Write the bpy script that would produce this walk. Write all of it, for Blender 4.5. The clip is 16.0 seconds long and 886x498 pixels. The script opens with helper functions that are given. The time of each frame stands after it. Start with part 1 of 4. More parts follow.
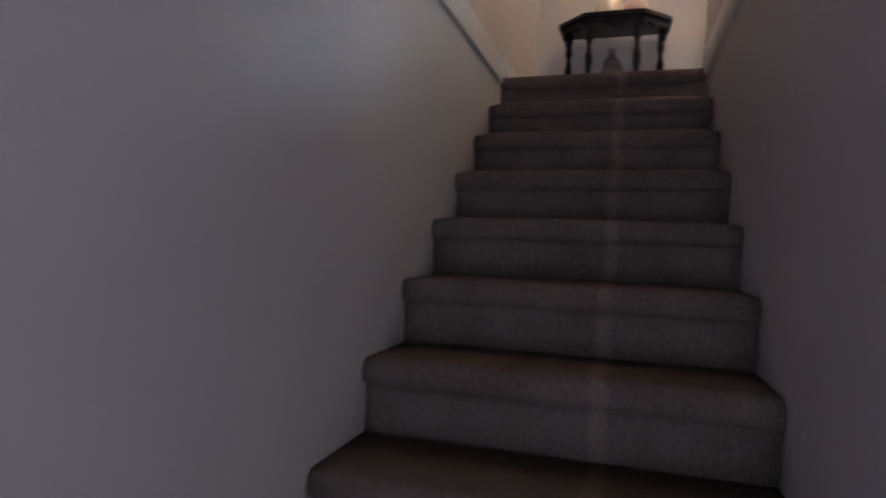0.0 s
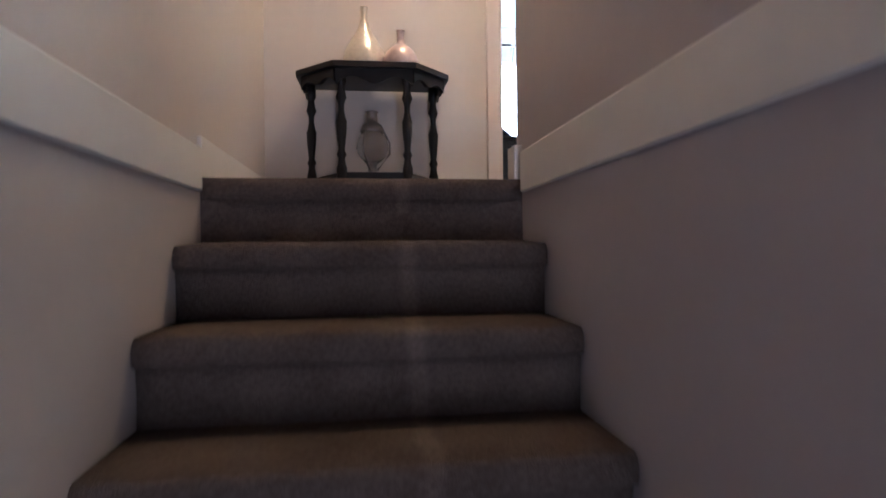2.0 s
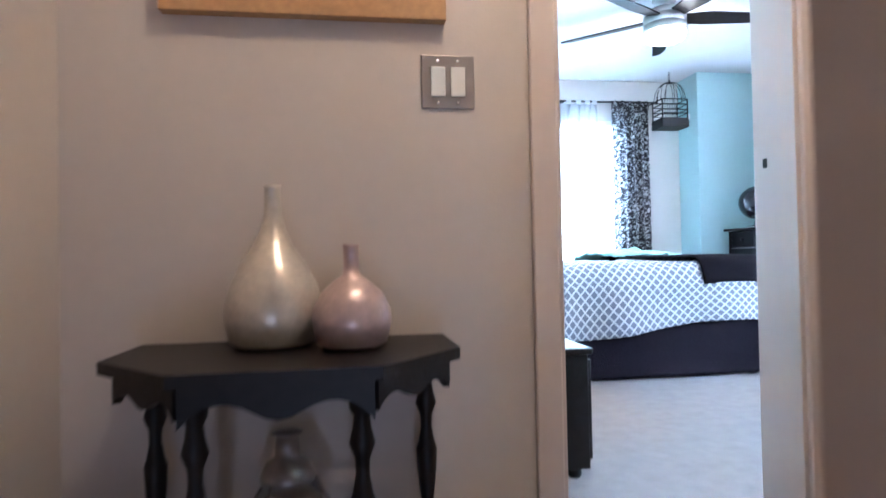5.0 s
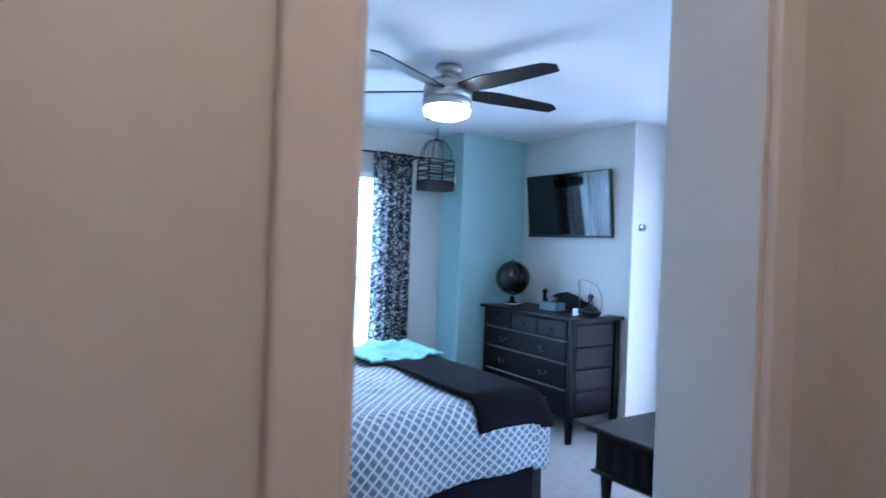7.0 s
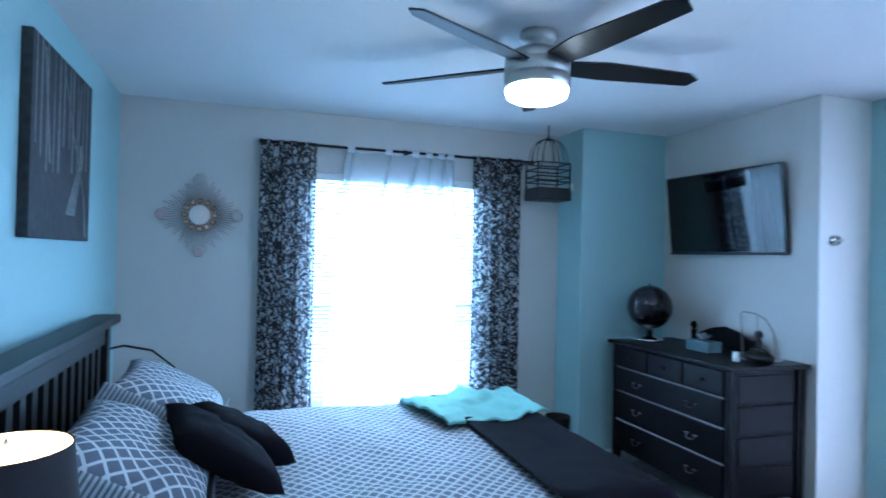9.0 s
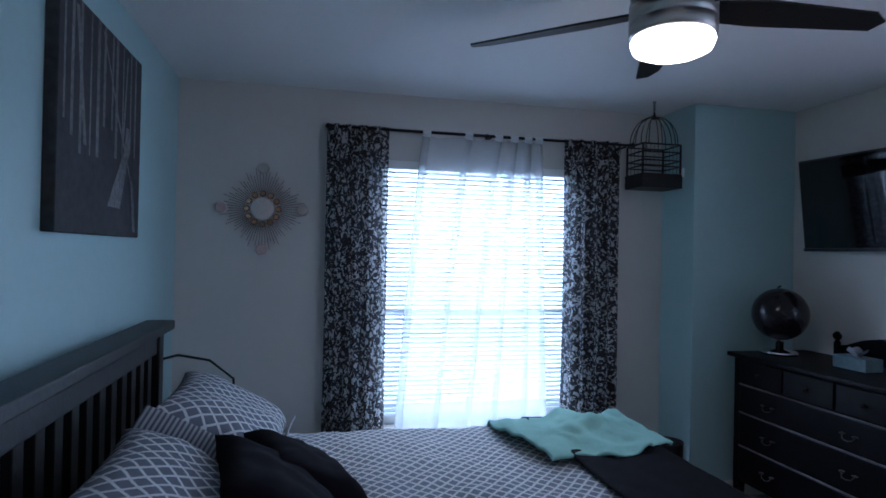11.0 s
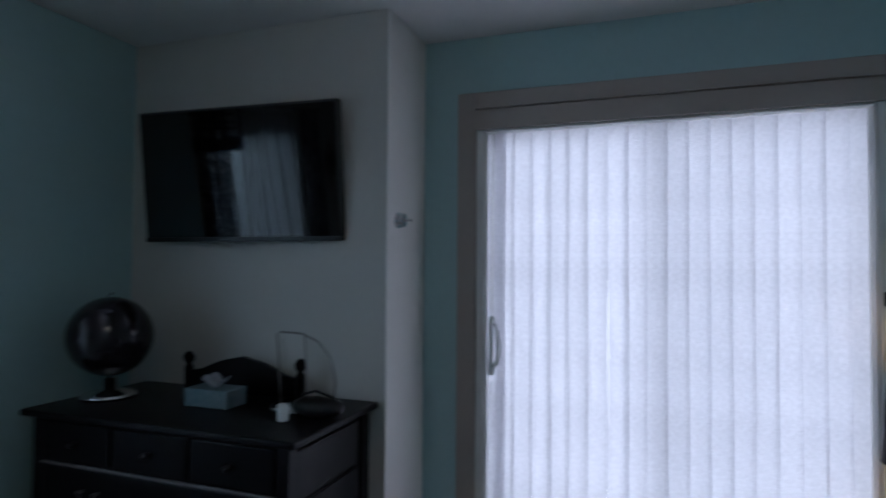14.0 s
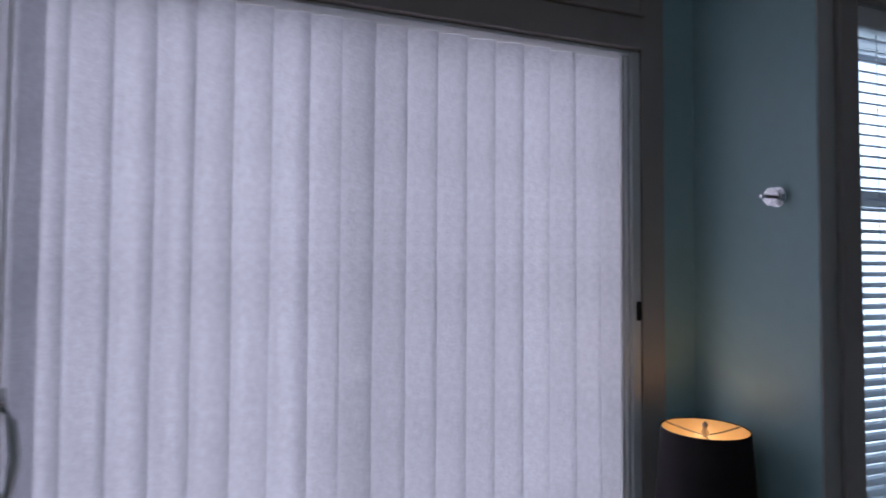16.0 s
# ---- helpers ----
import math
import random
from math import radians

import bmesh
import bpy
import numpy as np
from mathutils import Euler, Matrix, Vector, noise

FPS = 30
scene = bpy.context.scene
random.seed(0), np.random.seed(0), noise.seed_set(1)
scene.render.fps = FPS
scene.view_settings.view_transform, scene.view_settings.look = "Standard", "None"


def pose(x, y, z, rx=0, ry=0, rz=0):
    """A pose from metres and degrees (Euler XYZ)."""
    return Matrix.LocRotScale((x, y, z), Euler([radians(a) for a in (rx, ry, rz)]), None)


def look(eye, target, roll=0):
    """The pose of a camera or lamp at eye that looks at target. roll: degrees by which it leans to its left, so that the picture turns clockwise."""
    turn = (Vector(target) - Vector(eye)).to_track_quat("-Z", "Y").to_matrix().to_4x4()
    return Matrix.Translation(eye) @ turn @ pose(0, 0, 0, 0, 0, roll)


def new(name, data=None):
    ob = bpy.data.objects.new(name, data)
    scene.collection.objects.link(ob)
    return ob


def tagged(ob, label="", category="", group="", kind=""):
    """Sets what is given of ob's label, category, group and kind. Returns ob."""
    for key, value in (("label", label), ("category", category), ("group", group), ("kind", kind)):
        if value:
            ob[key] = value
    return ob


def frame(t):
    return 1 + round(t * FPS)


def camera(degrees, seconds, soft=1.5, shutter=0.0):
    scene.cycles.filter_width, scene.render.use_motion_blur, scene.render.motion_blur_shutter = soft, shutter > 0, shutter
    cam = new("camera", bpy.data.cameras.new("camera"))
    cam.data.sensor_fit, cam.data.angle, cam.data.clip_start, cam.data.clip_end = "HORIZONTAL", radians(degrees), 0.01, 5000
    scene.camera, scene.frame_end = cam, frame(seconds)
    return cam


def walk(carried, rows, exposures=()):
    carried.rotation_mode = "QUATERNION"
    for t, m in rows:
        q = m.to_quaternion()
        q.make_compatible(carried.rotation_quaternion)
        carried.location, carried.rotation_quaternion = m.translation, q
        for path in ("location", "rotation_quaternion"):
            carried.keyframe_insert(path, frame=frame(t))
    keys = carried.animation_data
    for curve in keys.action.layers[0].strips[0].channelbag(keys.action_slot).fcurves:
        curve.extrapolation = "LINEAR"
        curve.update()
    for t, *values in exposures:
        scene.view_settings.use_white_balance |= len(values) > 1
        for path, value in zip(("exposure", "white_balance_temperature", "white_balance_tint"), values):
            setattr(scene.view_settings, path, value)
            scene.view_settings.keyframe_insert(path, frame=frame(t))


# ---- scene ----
cam = camera(74.0, 16.0, soft=1.6, shutter=0.5)
PATH = [
    (0, (0.587, -2.761, -0.812), (0.0, -0.849, -0.823), 2.1),
    (0.5, (0.478, -2.471, -0.691), (0.265, -0.482, -0.689), 0.0),
    (1, (0.454, -2.18, -0.552), (0.519, -0.181, -0.53), -0.0),
    (1.5, (0.438, -1.898, -0.366), (0.652, 0.091, -0.367), -0.3),
    (2, (0.446, -1.674, -0.199), (0.707, 0.309, -0.202), -0.6),
    (2.5, (0.446, -1.441, -0.01), (0.698, 0.543, -0.036), -0.6),
    (3, (0.467, -1.266, 0.142), (0.684, 0.722, 0.134), -0.2),
    (3.5, (0.516, -1.041, 0.277), (0.701, 0.95, 0.274), -0.4),
    (6, (0.67, 0.174, 1.058), (1.248, 2.088, 1.101), -1.4),
    (6.5, (0.73, 0.371, 1.248), (1.609, 2.167, 1.245), 1.5),
    (7, (0.888, 0.605, 1.416), (1.975, 2.283, 1.409), 2.2),
    (7.5, (1.052, 0.742, 1.480), (2.222, 2.364, 1.482), 1.3),
    (8, (1.248, 0.910, 1.498), (2.381, 2.558, 1.520), 1.2),
    (8.5, (1.440, 1.040, 1.492), (2.369, 2.810, 1.522), 1.2),
    (9, (1.550, 1.190, 1.487), (2.187, 3.086, 1.512), 1.3),
    (9.2, (1.583, 1.261, 1.478), (2.145, 3.18, 1.508), 0.7),
    (11.3, (1.548, 1.795, 1.482), (1.978, 3.748, 1.495), 1.2),
    (11.5, (1.534, 1.883, 1.437), (2.092, 3.803, 1.467), 1.9),
    (12, (1.699, 2.153, 1.422), (2.557, 3.959, 1.469), 1.5),
    (12.5, (1.892, 2.426, 1.428), (3.098, 4.021, 1.478), 1.2),
    (13, (2.114, 2.624, 1.454), (3.629, 3.929, 1.499), 0.5),
    (13.5, (2.301, 2.676, 1.426), (4.047, 3.648, 1.499), 0.6),
    (14, (2.53, 2.672, 1.445), (4.415, 3.34, 1.502), 0.4),
    (14.5, (2.832, 2.756, 1.451), (4.804, 3.088, 1.505), 0.7),
    (15, (3.139, 2.835, 1.461), (5.138, 2.824, 1.508), 0.6),
    (15.5, (3.463, 2.88, 1.451), (5.434, 2.545, 1.502), 0.6),
    (16, (3.676, 2.917, 1.449), (5.556, 2.238, 1.515), 0.3),
]
walk(cam, [(t, look(eye, target, roll)) for t, eye, target, roll in PATH],
     exposures=[(0, 3.0, 5900, 10), (1, 3.5, 5900, 10), (2, 3.55, 5700, 11), (3.5, 3.52, 5550, 13), (6, 2.2, 5200, 11), (7, 1.68, 4800, 10), (8, 1.36, 4600, 3),
                (9, 1.12, 4650, 3), (9.2, 0.9, 4750, 4), (11.3, -0.42, 5600, 19), (12.5, -0.8, 5850, 16), (13.5, -0.86, 5950, 8), (14.5, -1.18, 5950, 10), (15.5, -1.55, 6150, 16), (16, -1.72, 6300, 19)])

# ---- light ----
world = bpy.data.worlds.new("sky")
scene.world = world
world.use_nodes = True
_n = world.node_tree.nodes
_sky = _n.new("ShaderNodeTexSky")
_sky.sky_type = "NISHITA"
_sky.sun_disc = False
_sky.sun_elevation = radians(38)
_sky.sun_rotation = radians(200)
_n["Background"].inputs["Strength"].default_value = 0.12
world.node_tree.links.new(_sky.outputs[0], _n["Background"].inputs["Color"])

sun = new("sun", bpy.data.lights.new("sun", "SUN"))
sun.data.energy, sun.data.angle, sun.data.color = 1.0, radians(12), (1.0, 0.96, 0.9)
sun.matrix_world = pose(0, 0, 10, 52, 0, 160)


def area(name, eye, target, w, h, watts, color):
    """A rectangle of daylight or a lamp's disc."""
    d = bpy.data.lights.new(name, "AREA")
    d.shape, d.size, d.size_y, d.energy, d.color = "RECTANGLE", w, h, watts, color
    ob = new(name, d)
    ob.matrix_world = look(eye, target)
    return ob


def bulb(name, at, watts, color, radius=0.04):
    d = bpy.data.lights.new(name, "POINT")
    d.energy, d.color, d.shadow_soft_size = watts, color, radius
    ob = new(name, d)
    ob.location = at
    return ob


DAY = (0.60, 0.80, 1.0)
area("window_daylight", (2.57, 5.55, 1.35), (2.57, 4.0, 1.3), 1.6, 1.75, 76, DAY)
area("slider_daylight", (5.32, 2.64, 1.22), (4.0, 2.64, 1.22), 1.7, 2.4, 66, (0.84, 0.85, 1.0))
area("side_window_daylight", (5.0, 0.95, 1.4), (4.0, 0.95, 1.3), 1.0, 1.4, 36, DAY)
bulb("fan_bulb", (2.70, 3.416, 2.03), 2.2, (1.0, 0.93, 0.82), 0.11)
bulb("corner_lamp_bulb", (4.775, 1.865, 0.97), 1.3, (1.0, 0.66, 0.36), 0.03)
bulb("bedside_lamp_bulb", (1.155, 2.43, 1.06), 2.2, (1.0, 0.72, 0.45), 0.03)
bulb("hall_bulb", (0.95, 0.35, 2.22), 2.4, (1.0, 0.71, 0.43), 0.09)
area("lower_hall_daylight", (0.82, -4.4, -0.9), (0.0, -2.6, -0.7), 0.5, 1.4, 3.6, (0.74, 0.80, 1.0))


# ---- materials ----
def material(name, color, rough=0.6, metal=0.0, vary=0.12, scale=8.0, bump=0.0, bump_scale=120.0, color2=None, **extra):
    """A painted, wooden or woven surface: two scales of variation in the colour, and a fine relief."""
    m = bpy.data.materials.new(name)
    m.use_nodes = True
    nt = m.node_tree
    b = nt.nodes["Principled BSDF"]
    b.inputs["Roughness"].default_value, b.inputs["Metallic"].default_value = rough, metal
    for key, value in extra.items():
        b.inputs[key.replace("_", " ")].default_value = value
    tc = nt.nodes.new("ShaderNodeTexCoord")
    big, fine = nt.nodes.new("ShaderNodeTexNoise"), nt.nodes.new("ShaderNodeTexNoise")
    big.inputs["Scale"].default_value, fine.inputs["Scale"].default_value = scale * 0.25, scale * 4
    big.inputs["Detail"].default_value = fine.inputs["Detail"].default_value = 3
    for n in (big, fine):
        nt.links.new(tc.outputs["Object"], n.inputs["Vector"])
    add = nt.nodes.new("ShaderNodeMath")
    add.operation = "ADD"
    nt.links.new(big.outputs["Fac"], add.inputs[0])
    nt.links.new(fine.outputs["Fac"], add.inputs[1])
    ramp = nt.nodes.new("ShaderNodeMapRange")
    ramp.inputs["From Min"].default_value, ramp.inputs["From Max"].default_value = 0.65, 1.35
    nt.links.new(add.outputs[0], ramp.inputs["Value"])
    mix = nt.nodes.new("ShaderNodeMix")
    mix.data_type = "RGBA"
    c2 = color2 or [c * (1 + vary) for c in color]
    c1 = color if color2 else [c * (1 - vary) for c in color]
    mix.inputs[6].default_value, mix.inputs[7].default_value = (*c1, 1), (*[min(c, 1) for c in c2], 1)
    nt.links.new(ramp.outputs["Result"], mix.inputs[0])
    nt.links.new(mix.outputs[2], b.inputs["Base Color"])
    if bump:
        rel = nt.nodes.new("ShaderNodeTexNoise")
        rel.inputs["Scale"].default_value, rel.inputs["Detail"].default_value = bump_scale, 4
        nt.links.new(tc.outputs["Object"], rel.inputs["Vector"])
        bm_ = nt.nodes.new("ShaderNodeBump")
        bm_.inputs["Strength"].default_value, bm_.inputs["Distance"].default_value = bump, 0.01
        nt.links.new(rel.outputs["Fac"], bm_.inputs["Height"])
        nt.links.new(bm_.outputs["Normal"], b.inputs["Normal"])
    return m


def thin(m, through_share, clear=0.0, tint=(0.8, 0.8, 0.8)):
    """Turn a material into a thin cloth or plastic that lets a share of the light through."""
    nt = m.node_tree
    out, b = nt.nodes["Material Output"], nt.nodes["Principled BSDF"]
    tr, mix = nt.nodes.new("ShaderNodeBsdfTranslucent"), nt.nodes.new("ShaderNodeMixShader")
    links = [l for l in nt.links if l.to_node == b and l.to_socket.name == "Base Color"]
    if links:
        nt.links.new(links[0].from_socket, tr.inputs["Color"])
    else:
        tr.inputs["Color"].default_value = (*tint, 1)
    mix.inputs[0].default_value = through_share
    nt.links.new(b.outputs[0], mix.inputs[1])
    nt.links.new(tr.outputs[0], mix.inputs[2])
    last = mix
    if clear:
        tp, mix2 = nt.nodes.new("ShaderNodeBsdfTransparent"), nt.nodes.new("ShaderNodeMixShader")
        mix2.inputs[0].default_value = clear
        nt.links.new(mix.outputs[0], mix2.inputs[1])
        nt.links.new(tp.outputs[0], mix2.inputs[2])
        last = mix2
    nt.links.new(last.outputs[0], out.inputs["Surface"])
    return m


def glow(name, color, strength):
    m = bpy.data.materials.new(name)
    m.use_nodes = True
    b = m.node_tree.nodes["Principled BSDF"]
    b.inputs["Base Color"].default_value = (*color, 1)
    b.inputs["Emission Color"].default_value, b.inputs["Emission Strength"].default_value = (*color, 1), strength
    return m


def glass_material(name, tint=(0.95, 0.97, 0.97), rough=0.02):
    m = bpy.data.materials.new(name)
    m.use_nodes = True
    b = m.node_tree.nodes["Principled BSDF"]
    b.inputs["Base Color"].default_value = (*tint, 1)
    b.inputs["Transmission Weight"].default_value, b.inputs["Roughness"].default_value = 1.0, rough
    return m


def lattice(name, ground, line, size, width, mask_noise=0.0):
    """Cloth with a printed diamond trellis, in the object's own x and y (u along x + y + z)."""
    m = material(name, ground, 0.85, bump=0.25, bump_scale=400)
    nt = m.node_tree
    b = nt.nodes["Principled BSDF"]
    old = b.inputs["Base Color"].links[0].from_socket
    uv = nt.nodes.new("ShaderNodeUVMap")
    sep = nt.nodes.new("ShaderNodeSeparateXYZ")
    nt.links.new(uv.outputs[0], sep.inputs[0])

    def math_node(op, a, c):
        n = nt.nodes.new("ShaderNodeMath")
        n.operation = op
        for i, v in enumerate((a, c)):
            if isinstance(v, (int, float)):
                n.inputs[i].default_value = v
            elif v is not None:
                nt.links.new(v, n.inputs[i])
        return n.outputs[0]

    stripes = []
    for sign in ("ADD", "SUBTRACT"):
        s = math_node("DIVIDE", math_node(sign, sep.outputs[0], sep.outputs[1]), size)
        d = math_node("ABSOLUTE", math_node("SUBTRACT", math_node("FRACT", s, None), 0.5), None)
        stripes.append(math_node("LESS_THAN", d, width))
    both = math_node("MAXIMUM", *stripes)
    mix = nt.nodes.new("ShaderNodeMix")
    mix.data_type = "RGBA"
    nt.links.new(both, mix.inputs[0])
    nt.links.new(old, mix.inputs[6])
    mix.inputs[7].default_value = (*line, 1)
    nt.links.new(mix.outputs[2], b.inputs["Base Color"])
    return m


def damask(name, dark, light):
    """Cloth printed with a dense leafy figure."""
    m = material(name, dark, 0.85, bump=0.2, bump_scale=300)
    nt = m.node_tree
    b = nt.nodes["Principled BSDF"]
    uv, n1, v1 = nt.nodes.new("ShaderNodeUVMap"), nt.nodes.new("ShaderNodeTexNoise"), nt.nodes.new("ShaderNodeTexVoronoi")
    n1.inputs["Scale"].default_value, n1.inputs["Detail"].default_value, n1.inputs["Distortion"].default_value = 26, 2, 2.2
    v1.inputs["Scale"].default_value, v1.feature = 20, "DISTANCE_TO_EDGE"
    for n in (n1, v1):
        nt.links.new(uv.outputs[0], n.inputs["Vector"])
    sub = nt.nodes.new("ShaderNodeMath")
    sub.operation = "MULTIPLY_ADD"
    nt.links.new(v1.outputs["Distance"], sub.inputs[0])
    sub.inputs[1].default_value = 0.55
    nt.links.new(n1.outputs["Fac"], sub.inputs[2])
    ramp = nt.nodes.new("ShaderNodeMapRange")
    ramp.inputs["From Min"].default_value, ramp.inputs["From Max"].default_value = 0.60, 0.64
    nt.links.new(sub.outputs[0], ramp.inputs["Value"])
    mix = nt.nodes.new("ShaderNodeMix")
    mix.data_type = "RGBA"
    mix.inputs[6].default_value, mix.inputs[7].default_value = (*dark, 1), (*light, 1)
    nt.links.new(ramp.outputs["Result"], mix.inputs[0])
    nt.links.new(mix.outputs[2], b.inputs["Base Color"])
    return m


M_HALL = material("hall_wall_paint", (0.62, 0.56, 0.52), 0.45, vary=0.02, bump=0.06, bump_scale=180)
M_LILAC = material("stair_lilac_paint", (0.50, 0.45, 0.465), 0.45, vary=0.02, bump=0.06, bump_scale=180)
M_BEIGE = material("bedroom_beige_paint", (0.60, 0.58, 0.55), 0.5, vary=0.02, bump=0.06, bump_scale=180)
M_BLUE = material("bedroom_turquoise_paint", (0.40, 0.585, 0.60), 0.5, vary=0.03, bump=0.06, bump_scale=180)
M_CEIL = material("ceiling_paint", (0.78, 0.78, 0.78), 0.8, vary=0.02, bump=0.25, bump_scale=90)
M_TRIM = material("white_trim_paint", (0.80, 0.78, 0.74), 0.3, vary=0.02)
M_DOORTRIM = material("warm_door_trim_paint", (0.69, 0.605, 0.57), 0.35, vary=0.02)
M_CARPET = material("brown_stair_carpet", (0.125, 0.090, 0.074), 0.97, vary=0.4, scale=26, bump=1.0, bump_scale=260, color2=(0.24, 0.178, 0.148), Specular_IOR_Level=0.1)
M_RUG = material("bedroom_carpet", (0.40, 0.37, 0.35), 0.95, vary=0.12, scale=60, bump=0.8, bump_scale=420)
M_BLACKWOOD = material("black_painted_wood", (0.009, 0.007, 0.007), 0.42, vary=0.4, scale=12, bump=0.08, bump_scale=60, Specular_IOR_Level=0.35)
M_DARKWOOD = material("dark_espresso_wood", (0.004, 0.003, 0.004), 0.34, vary=0.35, scale=10, bump=0.06, bump_scale=70, Specular_IOR_Level=0.10)
M_NICKEL = material("brushed_nickel", (0.55, 0.53, 0.50), 0.32, 1.0, vary=0.06, scale=40)
M_CHROME = material("polished_chrome", (0.75, 0.75, 0.76), 0.12, 1.0, vary=0.03)
M_BLACKMETAL = material("black_iron", (0.018, 0.017, 0.018), 0.5, 0.6, vary=0.3)
M_WHITE = material("white_plastic", (0.80, 0.80, 0.79), 0.35, vary=0.02)
M_VANE = thin(material("vertical_blind_cloth", (0.80, 0.80, 0.84), 0.7, vary=0.10, scale=16, bump=0.4, bump_scale=140), 0.58)


def piecewise_shade(m, spread):
    """Pieces of one batch differ a little in how pale they are."""
    nt = m.node_tree
    b = nt.nodes["Principled BSDF"]
    old = b.inputs["Base Color"].links[0].from_socket
    info, rng, mix = nt.nodes.new("ShaderNodeObjectInfo"), nt.nodes.new("ShaderNodeMapRange"), nt.nodes.new("ShaderNodeMix")
    rng.inputs["To Min"].default_value, rng.inputs["To Max"].default_value = 1 - spread, 1.0
    nt.links.new(info.outputs["Random"], rng.inputs["Value"])
    mix.data_type, mix.blend_type = "RGBA", "MULTIPLY"
    mix.inputs[0].default_value = 1.0
    nt.links.new(old, mix.inputs[6])
    nt.links.new(rng.outputs["Result"], mix.inputs[7])
    for link in [k for k in nt.links if k.from_socket == old and k.to_node != mix]:
        nt.links.new(mix.outputs[2], link.to_socket)
    return m


piecewise_shade(M_VANE, 0.09)
M_SLAT = thin(material("blind_slat", (0.76, 0.79, 0.82), 0.5, vary=0.02), 0.34)
M_SHEER = thin(material("sheer_voile", (0.90, 0.92, 0.93), 0.9, vary=0.03), 0.75, 0.56)
M_TAB = thin(material("sheer_tab_cloth", (0.80, 0.82, 0.84), 0.9, vary=0.03), 0.4)
M_DAMASK = thin(damask("damask_curtain", (0.030, 0.028, 0.032), (0.55, 0.54, 0.55)), 0.5, 0.10)
M_DUVET = lattice("trellis_duvet_cloth", (0.19, 0.205, 0.25), (0.66, 0.67, 0.68), 0.053, 0.12)
M_PILLOW = lattice("trellis_pillow_cloth", (0.15, 0.16, 0.20), (0.66, 0.67, 0.68), 0.062, 0.10)
M_STRIPE = material("pillow_edging", (0.30, 0.30, 0.33), 0.85, vary=0.3, scale=40)
M_NAVY = material("dark_plum_throw", (0.006, 0.004, 0.007), 0.97, Specular_IOR_Level=0.15, vary=0.3, scale=30, bump=0.6, bump_scale=300)
M_MINT = material("mint_fleece", (0.33, 0.62, 0.55), 0.95, vary=0.08, scale=30, bump=0.7, bump_scale=260)
M_BEDBASE = material("dark_bed_valance", (0.013, 0.010, 0.015), 0.95, Specular_IOR_Level=0.08, vary=0.2, scale=20, bump=0.3)
M_SCREEN = material("tv_screen", (0.003, 0.003, 0.004), 0.05, vary=0.05, Specular_IOR_Level=0.5)
M_TVFRAME = material("tv_bezel", (0.012, 0.012, 0.014), 0.3, vary=0.1)
M_SHADE = thin(material("black_lamp_shade", (0.02, 0.015, 0.018), 0.8, vary=0.2, scale=60), 0.03)
M_SHADE_IN = material("gold_shade_lining", (0.75, 0.60, 0.36), 0.4, 0.2, vary=0.05)
M_SMOKE = glass_material("smoky_glass", (0.62, 0.60, 0.60), 0.12)
M_PANE = glass_material("window_glass", rough=0.0)
M_DIFFUSER = glow("lit_opal_glass", (1.0, 0.95, 0.88), 9.0)
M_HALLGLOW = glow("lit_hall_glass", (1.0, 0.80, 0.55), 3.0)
M_PINE = material("pine_frame", (0.50, 0.29, 0.13), 0.5, vary=0.18, scale=14, bump=0.1, bump_scale=60)
M_SLATE = material("poster_dark", (0.025, 0.035, 0.040), 0.6, vary=0.2)
M_CREAM = material("poster_cream", (0.62, 0.55, 0.38), 0.7, vary=0.06)
M_RED = material("poster_red", (0.10, 0.016, 0.013), 0.7, vary=0.2)
M_PEWTER = material("pewter_switch_plate", (0.30, 0.27, 0.26), 0.4, 0.7, vary=0.15)
M_GOLDVASE = material("mercury_glass_gold", (0.70, 0.64, 0.56), 0.3, 0.5, vary=0.12, scale=18)
M_PINKVASE = material("mercury_glass_rose", (0.60, 0.46, 0.44), 0.3, 0.4, vary=0.14, scale=18)
M_GROUND = material("lawn", (0.10, 0.16, 0.06), 0.95, vary=0.3, scale=2)


